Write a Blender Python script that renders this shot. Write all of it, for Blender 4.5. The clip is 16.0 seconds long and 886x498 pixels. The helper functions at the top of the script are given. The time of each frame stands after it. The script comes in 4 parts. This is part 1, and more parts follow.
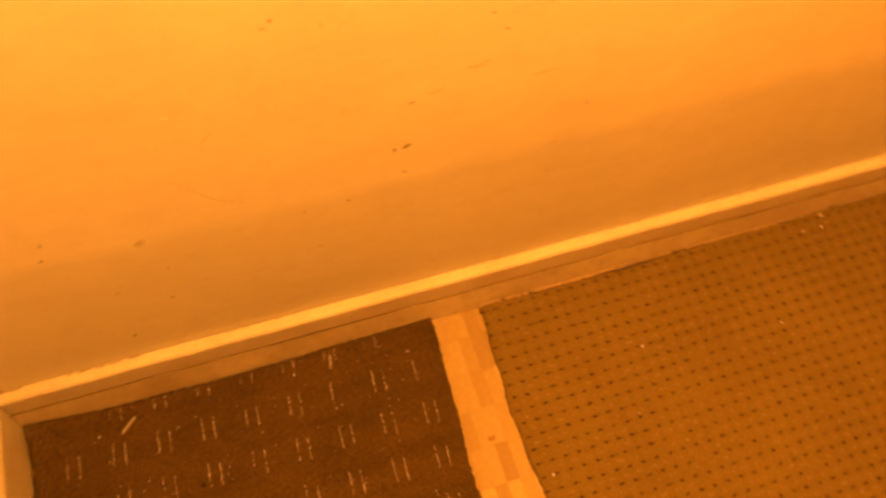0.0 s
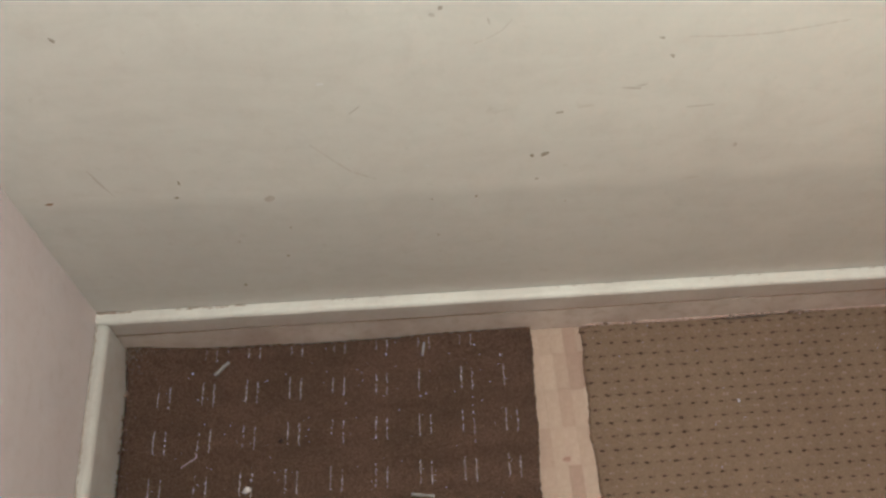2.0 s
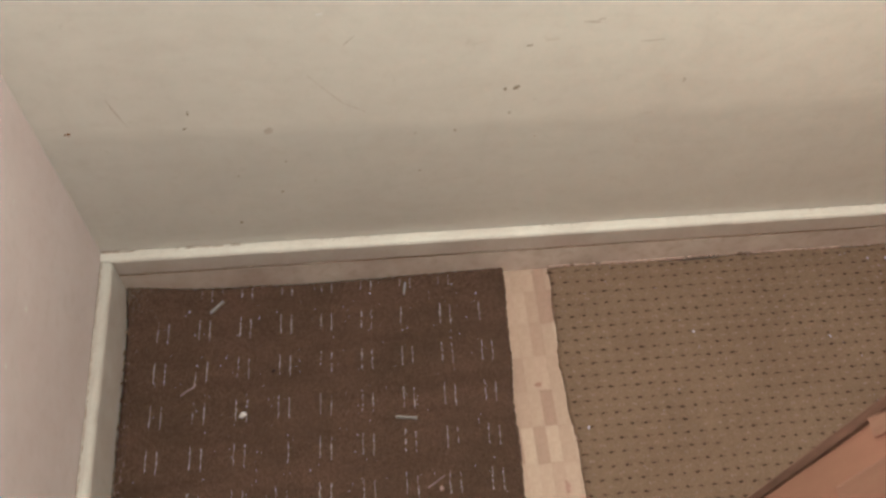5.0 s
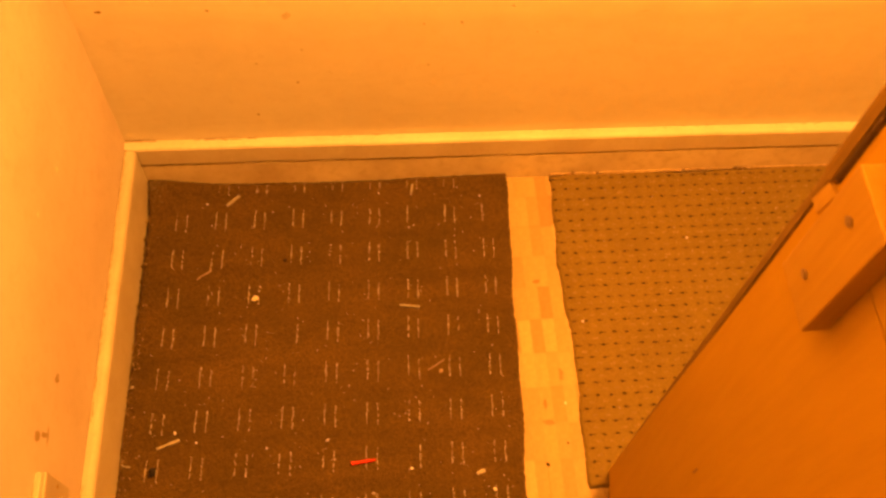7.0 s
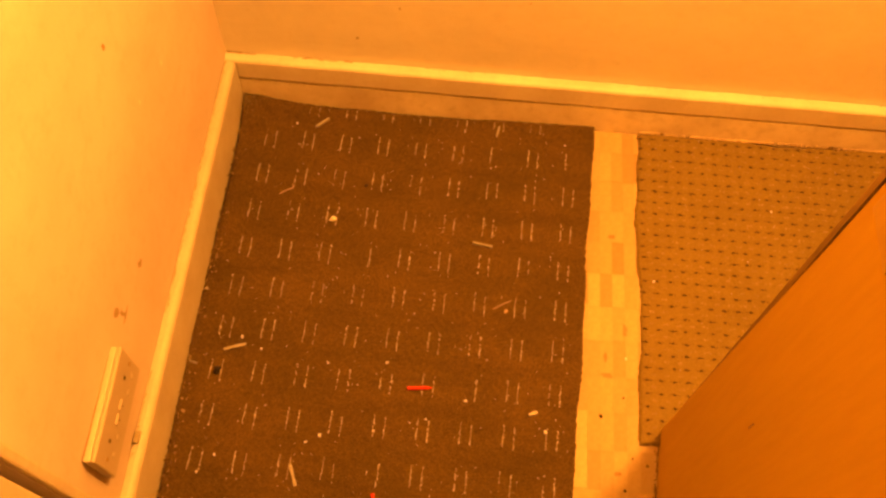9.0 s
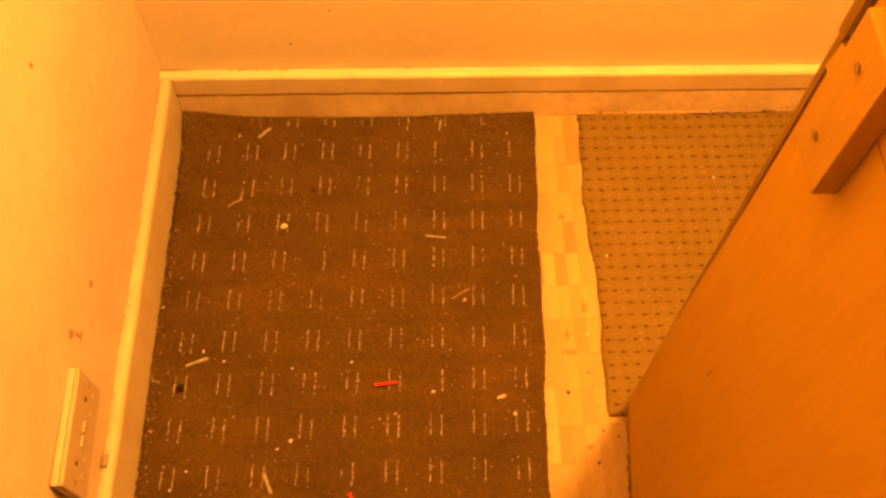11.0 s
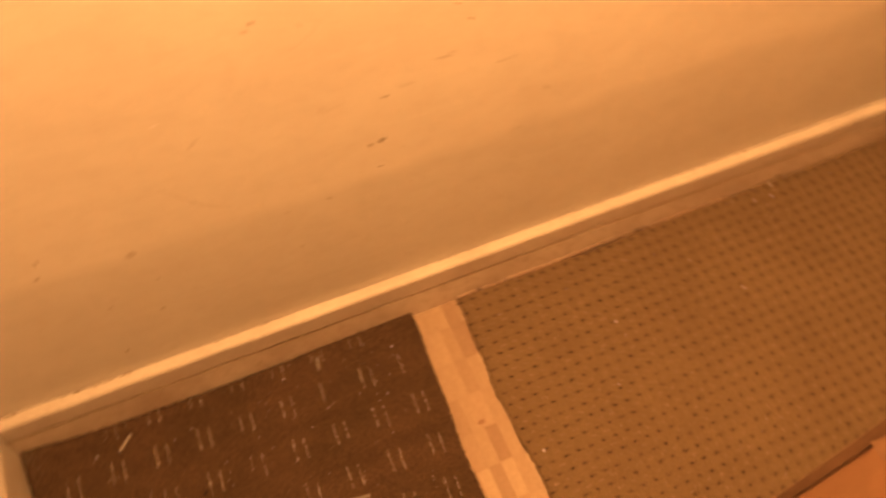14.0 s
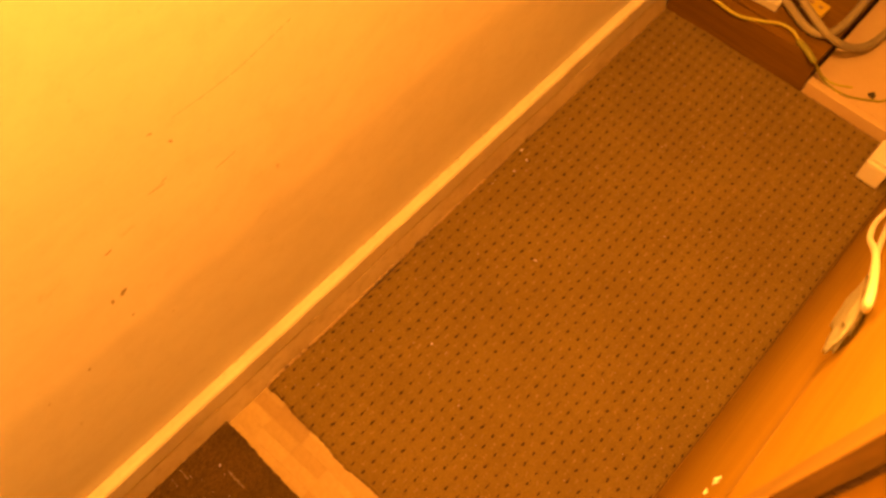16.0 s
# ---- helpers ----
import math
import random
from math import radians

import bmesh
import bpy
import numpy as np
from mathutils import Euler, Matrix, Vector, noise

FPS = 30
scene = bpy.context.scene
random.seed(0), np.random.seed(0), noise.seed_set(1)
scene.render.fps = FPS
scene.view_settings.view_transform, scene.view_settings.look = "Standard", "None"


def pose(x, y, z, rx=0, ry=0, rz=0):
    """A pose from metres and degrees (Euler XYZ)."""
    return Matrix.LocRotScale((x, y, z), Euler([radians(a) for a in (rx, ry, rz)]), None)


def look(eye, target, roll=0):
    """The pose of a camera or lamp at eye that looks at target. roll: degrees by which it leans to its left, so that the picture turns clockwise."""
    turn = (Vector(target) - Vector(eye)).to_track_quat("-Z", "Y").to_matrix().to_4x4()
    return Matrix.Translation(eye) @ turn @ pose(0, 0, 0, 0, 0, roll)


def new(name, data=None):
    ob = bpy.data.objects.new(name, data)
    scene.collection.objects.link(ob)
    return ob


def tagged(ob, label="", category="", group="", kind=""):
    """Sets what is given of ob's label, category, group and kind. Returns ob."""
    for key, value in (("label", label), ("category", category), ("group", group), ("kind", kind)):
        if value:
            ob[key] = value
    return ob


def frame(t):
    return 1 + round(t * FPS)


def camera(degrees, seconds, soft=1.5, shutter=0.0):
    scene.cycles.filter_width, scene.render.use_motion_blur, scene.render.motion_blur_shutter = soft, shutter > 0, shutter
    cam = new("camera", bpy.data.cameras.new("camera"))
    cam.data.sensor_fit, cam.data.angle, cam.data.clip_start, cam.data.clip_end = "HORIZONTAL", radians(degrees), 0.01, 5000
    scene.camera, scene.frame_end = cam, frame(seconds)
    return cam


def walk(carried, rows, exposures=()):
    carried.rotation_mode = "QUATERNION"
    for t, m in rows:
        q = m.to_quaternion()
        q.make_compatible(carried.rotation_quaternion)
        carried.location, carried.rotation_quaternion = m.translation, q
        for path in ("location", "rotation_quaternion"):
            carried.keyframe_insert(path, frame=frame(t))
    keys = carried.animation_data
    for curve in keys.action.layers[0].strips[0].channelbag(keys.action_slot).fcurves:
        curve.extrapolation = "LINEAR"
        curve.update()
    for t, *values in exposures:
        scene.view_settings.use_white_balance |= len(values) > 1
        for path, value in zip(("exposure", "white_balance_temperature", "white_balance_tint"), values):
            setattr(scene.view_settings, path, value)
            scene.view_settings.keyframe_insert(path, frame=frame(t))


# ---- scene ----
cam = camera(51.9, 16.0, soft=2.65, shutter=0.7)
EXPOSURES = [
    (0.0, 0.22, 6500, 10), (0.1, 0.2, 4600, 10), (0.2, 0.1, 3500, 4), (0.3, 0.0, 2950, 0), (0.5, -0.04, 2350, -4), (0.8, -0.08, 2250, -4), (3.1, -0.08, 2250, -4), (3.2, 0.15, 4300, 8),
    (5.2, 0.08, 2250, -4), (5.3, 0.08, 2250, -4), (5.4, 0.44, 6500, 10), (7.0, 0.67, 6500, 10), (8.0, 0.70, 6500, 10), (10.5, 0.86, 6500, 10), (11.5, 0.86, 6500, 10), (12.5, 0.56, 6500, 10), (13.8, 0.40, 6300, 10),
    (13.9, 0.14, 4000, 8), (14.0, 0.14, 4000, 8), (14.1, 0.28, 6000, 10), (14.2, 0.26, 4200, 8),
    (14.3, 0.42, 6300, 10), (14.6, 0.40, 6500, 10), (15.0, 0.20, 6500, 10), (15.1, 0.04, 3300, 3), (15.3, -0.26, 2260, -9), (15.5, -0.22, 2300, -8), (15.7, 0.0, 2330, -8), (15.8, 0.26, 6300, 10), (16.0, 0.28, 6500, 10)]
PATH = [
    (0, (0.452, -0.584, 1.349), (0.788, 0.302, -0.412), 3.7),
    (0.3, (0.448, -0.583, 1.349), (0.708, 0.321, -0.403), 3.7),
    (0.5, (0.446, -0.583, 1.349), (0.658, 0.333, -0.416), 2.9),
    (1, (0.433, -0.579, 1.349), (0.53, 0.352, -0.419), 2.5),
    (1.5, (0.431, -0.58, 1.348), (0.53, 0.353, -0.418), 2.9),
    (2, (0.432, -0.579, 1.349), (0.553, 0.35, -0.418), 3.3),
    (2.5, (0.433, -0.579, 1.349), (0.565, 0.349, -0.417), 3.4),
    (3, (0.433, -0.581, 1.349), (0.619, 0.343, -0.416), 4.1),
    (3.2, (0.435, -0.582, 1.35), (0.629, 0.341, -0.414), 4.1),
    (5.3, (0.39, -0.774, 1.398), (0.581, 0.189, -0.345), 7.4),
    (5.5, (0.39, -0.793, 1.393), (0.552, 0.151, -0.363), 6.9),
    (6, (0.384, -0.832, 1.39), (0.522, 0.104, -0.372), 7.0),
    (6.5, (0.376, -0.873, 1.391), (0.486, 0.068, -0.371), 7.0),
    (7, (0.394, -0.901, 1.395), (0.562, 0.025, -0.37), 6.9),
    (7.5, (0.413, -0.92, 1.399), (0.553, 0.003, -0.37), 5.9),
    (8, (0.389, -0.931, 1.393), (0.4, -0.061, -0.408), 5.4),
    (10.3, (0.387, -0.98, 1.368), (0.416, -0.111, -0.432), 5.9),
    (10.5, (0.391, -0.983, 1.367), (0.435, -0.108, -0.43), 5.7),
    (11, (0.403, -0.995, 1.369), (0.497, -0.088, -0.411), 4.2),
    (11.5, (0.409, -0.984, 1.365), (0.496, -0.096, -0.424), 3.4),
    (11.8, (0.410, -0.965, 1.376), (0.510, -0.021, -0.340), 2.3),
    (12, (0.411, -0.952, 1.384), (0.504, 0.029, -0.356), 2.3),
    (12.2, (0.398, -0.923, 1.391), (0.454, 0.069, -0.243), 3.9),
    (12.5, (0.379, -0.88, 1.401), (0.453, 0.129, -0.324), 6.3),
    (13, (0.389, -0.778, 1.396), (0.583, 0.161, -0.36), 7.4),
    (13.5, (0.385, -0.695, 1.384), (0.668, 0.259, -0.351), 7.6),
    (14, (0.395, -0.633, 1.371), (0.844, 0.259, -0.362), 3.9),
    (14.5, (0.421, -0.614, 1.372), (1.013, 0.187, -0.362), 3.4),
    (15, (0.424, -0.6, 1.377), (1.044, 0.242, -0.328), 3.3),
    (15.5, (0.469, -0.565, 1.367), (1.18, 0.159, -0.356), 4.0),
    (15.7, (0.479, -0.543, 1.367), (1.260, 0.121, -0.429), 5.3),
    (16, (0.493, -0.509, 1.367), (1.278, 0.063, -0.382), 6.3),
]
walk(cam, [(t, look(eye, target, roll)) for t, eye, target, roll in PATH], exposures=EXPOSURES)

# ---- world and light ----
world = bpy.data.worlds.new("world")
world.use_nodes = True
world.node_tree.nodes["Background"].inputs[0].default_value = (0.02, 0.015, 0.01, 1)
world.node_tree.nodes["Background"].inputs[1].default_value = 0.2
scene.world = world

LAMP = (0.86, -0.37, 1.70)
bulb = bpy.data.lights.new("ceiling_bulb", "POINT")
bulb.energy, bulb.color, bulb.shadow_soft_size = 123.0, (1.0, 0.338, 0.0375), 0.045
new("ceiling_bulb", bulb).location = LAMP


# ---- materials ----
def mat(name, base, rough=0.7, metal=0.0, spec=0.3):
    m = bpy.data.materials.new(name)
    m.use_nodes = True
    b = m.node_tree.nodes["Principled BSDF"]
    b.inputs["Base Color"].default_value = (*base, 1)
    b.inputs["Roughness"].default_value = rough
    b.inputs["Metallic"].default_value = metal
    b.inputs["Specular IOR Level"].default_value = spec
    return m, m.node_tree.nodes, m.node_tree.links, b


def node(nodes, kind, **sets):
    n = nodes.new(kind)
    for key, value in sets.items():
        n.inputs[key.replace("_", " ")].default_value = value
    return n


def noisy(nodes, links, coord, scale, detail=4.0, rough=0.6, dist=0.0):
    n = node(nodes, "ShaderNodeTexNoise", Scale=scale, Detail=detail, Roughness=rough, Distortion=dist)
    links.new(coord, n.inputs["Vector"])
    return n.outputs["Fac"]


def ramp(nodes, links, fac, stops):
    r = nodes.new("ShaderNodeValToRGB")
    els = r.color_ramp.elements
    while len(els) < len(stops):
        els.new(0.5)
    for el, (at, col) in zip(els, stops):
        el.position, el.color = at, (*col, 1)
    links.new(fac, r.inputs["Fac"])
    return r.outputs["Color"]


def mix(nodes, links, mode, fac, a, b):
    n = nodes.new("ShaderNodeMix")
    n.data_type, n.blend_type = "RGBA", mode
    for sock, v in ((n.inputs[0], fac), (n.inputs[6], a), (n.inputs[7], b)):
        if hasattr(v, "is_linked"):
            links.new(v, sock)
        elif isinstance(v, tuple):
            sock.default_value = (*v, 1)
        else:
            sock.default_value = v
    return n.outputs[2]


def bump(nodes, links, b, height, strength, distance):
    n = node(nodes, "ShaderNodeBump", Strength=strength, Distance=distance)
    links.new(height, n.inputs["Height"])
    links.new(n.outputs["Normal"], b.inputs["Normal"])


def coords(nodes, links, scale=(1, 1, 1)):
    t = nodes.new("ShaderNodeTexCoord")
    p = nodes.new("ShaderNodeMapping")
    p.inputs["Scale"].default_value = scale
    links.new(t.outputs["Object"], p.inputs["Vector"])
    return p.outputs["Vector"]


def paint(name, base, grime, scale=5.0, rough=0.6, amount=0.5, relief=0.15, spec=0.3):
    """Old emulsion or gloss paint: large uneven patches, fine grime, roller relief."""
    m, n, l, b = mat(name, base, rough, 0, spec)
    c = coords(n, l)
    big = ramp(n, l, noisy(n, l, c, scale, 5), [(0.38, (0, 0, 0)), (0.72, (1, 1, 1))])
    fine = ramp(n, l, noisy(n, l, c, scale * 9, 6, 0.7), [(0.5, (0, 0, 0)), (0.75, (1, 1, 1))])
    f1 = n.new("ShaderNodeMath")
    f1.operation = "MULTIPLY"
    l.new(big, f1.inputs[0])
    f1.inputs[1].default_value = amount
    one = mix(n, l, "MIX", f1.outputs[0], base, tuple((x + 2 * g) / 3 for x, g in zip(base, grime)))
    f2 = n.new("ShaderNodeMath")
    f2.operation = "MULTIPLY"
    l.new(fine, f2.inputs[0])
    f2.inputs[1].default_value = amount * 0.5
    l.new(mix(n, l, "MIX", f2.outputs[0], one, grime), b.inputs["Base Color"])
    bump(n, l, b, noisy(n, l, c, 260, 4), relief, 0.002)
    return m


def timber(name, dark, light, along=0, rough=0.5, scale=1.0, spec=0.35, figure=1.0):
    """Wood whose grain runs along the given axis."""
    m, n, l, b = mat(name, light, rough, 0, spec)
    s = [14.0 * scale] * 3
    s[along] = 0.9 * scale
    c = coords(n, l, tuple(s))
    grain = noisy(n, l, c, 3.0, 8, 0.65, 0.6)
    s2 = [90.0 * scale] * 3
    s2[along] = 4.0
    fine = noisy(n, l, coords(n, l, tuple(s2)), 3.0, 3)
    big = noisy(n, l, coords(n, l), 3.0, 3)
    col = ramp(n, l, grain, [(0.3, dark), (0.65, light)])
    col = mix(n, l, "MULTIPLY", 0.25 * figure, col, ramp(n, l, fine, [(0.35, (0.5, 0.45, 0.4)), (0.6, (1, 1, 1))]))
    col = mix(n, l, "MULTIPLY", 0.3 * figure, col, ramp(n, l, big, [(0.3, (0.7, 0.65, 0.6)), (0.7, (1, 1, 1))]))
    l.new(col, b.inputs["Base Color"])
    bump(n, l, b, fine, 0.1, 0.001)
    return m


def pile(name, a, c2, flecks, fleck_amount, scale=420.0, worn=(1, 1, 1), clumps=0.32, bands=0.0):
    """Cut pile carpet: tuft mottling, stray flecks, trodden patches."""
    m, n, l, b = mat(name, a, 1.0, 0, 0.05)
    c = coords(n, l)
    tuft = noisy(n, l, c, scale, 3, 0.8)
    col = ramp(n, l, tuft, [(0.32, a), (0.68, c2)])
    col = mix(n, l, "MIX", ramp(n, l, noisy(n, l, c, scale * 0.6, 2), [(0.66, (0, 0, 0)), (0.74, (fleck_amount,) * 3)]), col, flecks)
    col = mix(n, l, "MULTIPLY", 0.8, col, ramp(n, l, noisy(n, l, c, 7, 4), [(0.3, worn), (0.7, (1, 1, 1))]))
    clump = noisy(n, l, c, scale * 0.32, 4, 0.75)
    col = mix(n, l, "MULTIPLY", clumps, col, ramp(n, l, clump, [(0.34, (0.55, 0.55, 0.55)), (0.5, (1, 1, 1)), (0.68, (1.35, 1.35, 1.32))]))
    if bands:
        streak = noisy(n, l, coords(n, l, (5.0, 34.0, 1.0)), 1.0, 4, 0.6, 0.4)
        col = mix(n, l, "MULTIPLY", bands, col, ramp(n, l, streak, [(0.32, (0.62, 0.60, 0.56)), (0.5, (1, 1, 1)), (0.7, (1.22, 1.2, 1.1))]))
    l.new(col, b.inputs["Base Color"])
    bump(n, l, b, tuft, 0.9, 0.004)
    return m


def speckled(name, cols, rough=0.9, source="island", spec=0.2):
    """One tone for each loose piece or island, with fine mottling."""
    m, n, l, b = mat(name, cols[0], rough, 0, spec)
    if source == "island":
        r = n.new("ShaderNodeNewGeometry").outputs["Random Per Island"]
    else:
        r = n.new("ShaderNodeObjectInfo").outputs["Random"]
    stops = [(i / max(1, len(cols) - 1), c) for i, c in enumerate(cols)]
    col = ramp(n, l, r, stops)
    c = coords(n, l)
    f = noisy(n, l, c, 160, 4, 0.7)
    col = mix(n, l, "MULTIPLY", 0.35, col, ramp(n, l, f, [(0.3, (0.6, 0.55, 0.5)), (0.65, (1, 1, 1))]))
    l.new(col, b.inputs["Base Color"])
    bump(n, l, b, f, 0.2, 0.001)
    return m


M = {}
M["wall"] = paint("wall_emulsion", (0.87, 0.85, 0.745), (0.58, 0.535, 0.43), 4.0, 0.75, 0.34, 0.12)
M["wall_shade_band"] = M["wall"].copy()
M["wall_shade_band"].name = "wall_emulsion_two_coats"
wn, wl = M["wall_shade_band"].node_tree.nodes, M["wall_shade_band"].node_tree.links
wall_tone = wn["Principled BSDF"].inputs["Base Color"].links[0].from_socket
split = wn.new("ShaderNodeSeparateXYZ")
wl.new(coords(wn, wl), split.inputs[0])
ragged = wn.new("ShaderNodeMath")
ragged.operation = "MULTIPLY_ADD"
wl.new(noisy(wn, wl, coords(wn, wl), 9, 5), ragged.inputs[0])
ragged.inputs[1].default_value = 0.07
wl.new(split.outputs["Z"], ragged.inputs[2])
# soft shadow over the lower wall, put into the paint as greyer tone
shade_tone = ramp(wn, wl, ragged.outputs[0], [(0.424, (0.90, 0.905, 0.92)), (0.455, (1, 1, 1))])
coat = mix(wn, wl, "MULTIPLY", 1.0, wall_tone, shade_tone)
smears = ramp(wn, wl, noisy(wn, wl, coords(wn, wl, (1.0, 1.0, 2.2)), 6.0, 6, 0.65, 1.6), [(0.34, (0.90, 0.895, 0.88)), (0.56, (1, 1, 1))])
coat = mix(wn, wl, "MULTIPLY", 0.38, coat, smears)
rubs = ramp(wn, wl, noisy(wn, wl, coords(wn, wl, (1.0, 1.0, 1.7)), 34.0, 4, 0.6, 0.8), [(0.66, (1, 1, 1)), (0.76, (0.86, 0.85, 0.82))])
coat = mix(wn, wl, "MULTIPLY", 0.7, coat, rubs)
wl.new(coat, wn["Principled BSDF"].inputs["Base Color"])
# rosy paint, its tone lowered to offset lamp light on this side
M["wall_rosy_dimmed"] = paint("wall_rosy_dimmed_emulsion", (0.625, 0.55, 0.525), (0.44, 0.345, 0.29), 5.0, 0.75, 0.55, 0.12)
# walls out of view, darkened so they bounce less light into the room
M["unseen_wall_dim"] = paint("unseen_wall_dimmed", (0.16, 0.13, 0.09), (0.11, 0.09, 0.06), 4.0, 0.8, 0.4, 0.12)
M["gloss"] = paint("skirting_gloss", (0.71, 0.675, 0.585), (0.42, 0.34, 0.235), 11.0, 0.45, 0.5, 0.05)
# darker copy of the gloss, offsetting too much lamp light on the west
M["west_gloss_dimmed"] = paint("dimmed_skirting_gloss", (0.55, 0.515, 0.44), (0.34, 0.27, 0.185), 11.0, 0.45, 0.62, 0.05)
M["old_gloss"] = paint("old_skirting_gloss", (0.72, 0.655, 0.50), (0.30, 0.22, 0.115), 7.0, 0.55, 0.8, 0.08)
# ceiling out of view, greyed and raised to weaken its bounce
M["ceiling"] = paint("ceiling_dimmed", (0.66, 0.63, 0.57), (0.52, 0.49, 0.43), 3.0, 0.85, 0.3)
M["brown"] = pile("brown_carpet_pile", (0.048, 0.0295, 0.0072), (0.184, 0.117, 0.034), (0.28, 0.195, 0.08), 0.4, 380, (0.66, 0.70, 0.58), 0.32, 0.33)
M["beige"] = pile("beige_carpet_pile", (0.190, 0.136, 0.031), (0.312, 0.228, 0.057), (0.39, 0.305, 0.10), 0.3, 420, (0.85, 0.83, 0.8), 0.16)
M["stitch"] = speckled("cream_stitch", [(0.25, 0.20, 0.13), (0.40, 0.34, 0.24), (0.58, 0.515, 0.385)])
M["dark_tuft"] = speckled("dark_tuft", [(0.045, 0.027, 0.015), (0.090, 0.055, 0.030)])
M["brown_tuft"] = speckled("brown_tuft", [(0.14, 0.10, 0.055), (0.20, 0.145, 0.08)], source="object")
M["light_tuft"] = speckled("light_tuft", [(0.26, 0.192, 0.068), (0.36, 0.272, 0.108)])
M["fray"] = speckled("frayed_backing", [(0.40, 0.30, 0.17), (0.54, 0.42, 0.26), (0.31, 0.22, 0.12)])
M["parquet"] = speckled("parquet_block", [(0.36, 0.262, 0.115), (0.44, 0.338, 0.152), (0.335, 0.236, 0.10), (0.50, 0.395, 0.185), (0.41, 0.303, 0.138)], 0.55, "object")
M["stain"] = speckled("floor_stain", [(0.30, 0.19, 0.085), (0.36, 0.24, 0.12)], 0.8, "object")
# sub-floor tone, darkened so the unseen south floor bounces less
M["lino"] = paint("lino_ground", (0.10, 0.072, 0.045), (0.07, 0.05, 0.03), 6.0, 0.6, 0.6)
M["ply"] = timber("plywood_face", (0.500, 0.318, 0.018), (0.530, 0.340, 0.022), 2, 0.7, 0.5, 0.08, 0.35)
M["ply_edge"] = timber("plywood_edge", (0.20, 0.13, 0.018), (0.31, 0.20, 0.032), 2, 0.75, 2.5)
M["pine"] = timber("pine_batten", (0.45, 0.290, 0.028), (0.51, 0.335, 0.038), 2, 0.55, 1.0, 0.35, 0.5)
M["pale"] = timber("pale_board", (0.345, 0.218, 0.017), (0.395, 0.255, 0.022), 0, 0.6, 0.6, 0.08, 0.5)
M["splint"] = timber("fresh_splinter", (0.47, 0.315, 0.045), (0.56, 0.39, 0.07), 2, 0.6, 2.0, 0.1)
M["foot_shade"] = timber("kick_board", (0.11, 0.065, 0.010), (0.16, 0.095, 0.014), 0, 0.7, 0.8, 0.08)
M["seam"] = paint("flex_shadow_tone", (0.285, 0.180, 0.016), (0.22, 0.135, 0.012), 20.0, 0.7, 0.5)
M["mahogany"] = timber("mahogany_board", (0.125, 0.068, 0.004), (0.195, 0.108, 0.006), 1, 0.7, 0.8, 0.06)
M["cream_board"] = paint("cream_board", (0.58, 0.45, 0.27), (0.42, 0.30, 0.17), 9.0, 0.55, 0.4)
M["plastic"] = paint("socket_plastic", (0.52, 0.48, 0.41), (0.4, 0.34, 0.26), 20.0, 0.4, 0.35, 0.02)
# plate toned darker than the box: the shade on its face is coloured in
M["plate"] = paint("socket_plate_shaded", (0.45, 0.39, 0.32), (0.30, 0.25, 0.19), 20.0, 0.45, 0.4, 0.02)
M["hole"] = mat("socket_hole", (0.09, 0.065, 0.045), 0.8)[0]
M["steel"] = mat("screw_steel", (0.33, 0.24, 0.12), 0.5, 0.25)[0]
M["hinge"] = mat("hinge_steel", (0.115, 0.075, 0.032), 0.6, 0.15)[0]
M["scuff"] = speckled("wall_scuff", [(0.43, 0.39, 0.32), (0.56, 0.52, 0.44)])
M["west_scuff"] = speckled("brown_wall_scuff", [(0.33, 0.25, 0.18), (0.42, 0.33, 0.25)])
M["dark_scuff"] = speckled("dark_wall_scuff", [(0.36, 0.32, 0.26), (0.46, 0.42, 0.35)])
M["smudge"] = speckled("wall_smudge", [(0.67, 0.64, 0.55), (0.73, 0.70, 0.61)])
M["faint"] = speckled("faint_scratch", [(0.71, 0.67, 0.58), (0.76, 0.73, 0.63)])
M["bare_plaster"] = speckled("bare_plaster", [(0.93, 0.92, 0.88), (0.96, 0.95, 0.92)])
M["rust"] = speckled("rust_spot", [(0.26, 0.15, 0.07), (0.36, 0.22, 0.11)])
M["chipw"] = speckled("plaster_chip", [(0.72, 0.68, 0.6), (0.8, 0.77, 0.7)], source="object")
M["grey_chip"] = speckled("grey_chip", [(0.27, 0.25, 0.205), (0.36, 0.335, 0.28)], source="object")
M["dull_chip"] = speckled("dull_chip", [(0.42, 0.39, 0.32), (0.5, 0.46, 0.38)], source="object")
M["wood_chip"] = speckled("wood_chip", [(0.36, 0.27, 0.16), (0.45, 0.34, 0.21)], source="object")
M["black"] = speckled("black_crumb", [(0.02, 0.016, 0.014), (0.03, 0.025, 0.02)], source="object")
M["red"] = paint("red_plastic", (0.62, 0.045, 0.02), (0.4, 0.03, 0.02), 60.0, 0.4, 0.4, 0.02)
M["white_plastic"] = paint("white_plastic", (0.78, 0.75, 0.68), (0.6, 0.55, 0.45), 15.0, 0.4, 0.3, 0.02)
M["yellow"] = paint("yellow_plastic", (0.56, 0.43, 0.045), (0.40, 0.30, 0.03), 20.0, 0.45, 0.4, 0.02)
M["earth_green"] = paint("earth_sheath", (0.20, 0.215, 0.035), (0.45, 0.38, 0.05), 45.0, 0.5, 0.9, 0.02)
M["card"] = paint("packet_card", (0.56, 0.54, 0.48), (0.42, 0.39, 0.33), 25.0, 0.6, 0.4, 0.02)
M["blue"] = mat("blue_print", (0.03, 0.085, 0.40), 0.5)[0]
M["ink"] = mat("dark_print", (0.06, 0.07, 0.10), 0.6)[0]
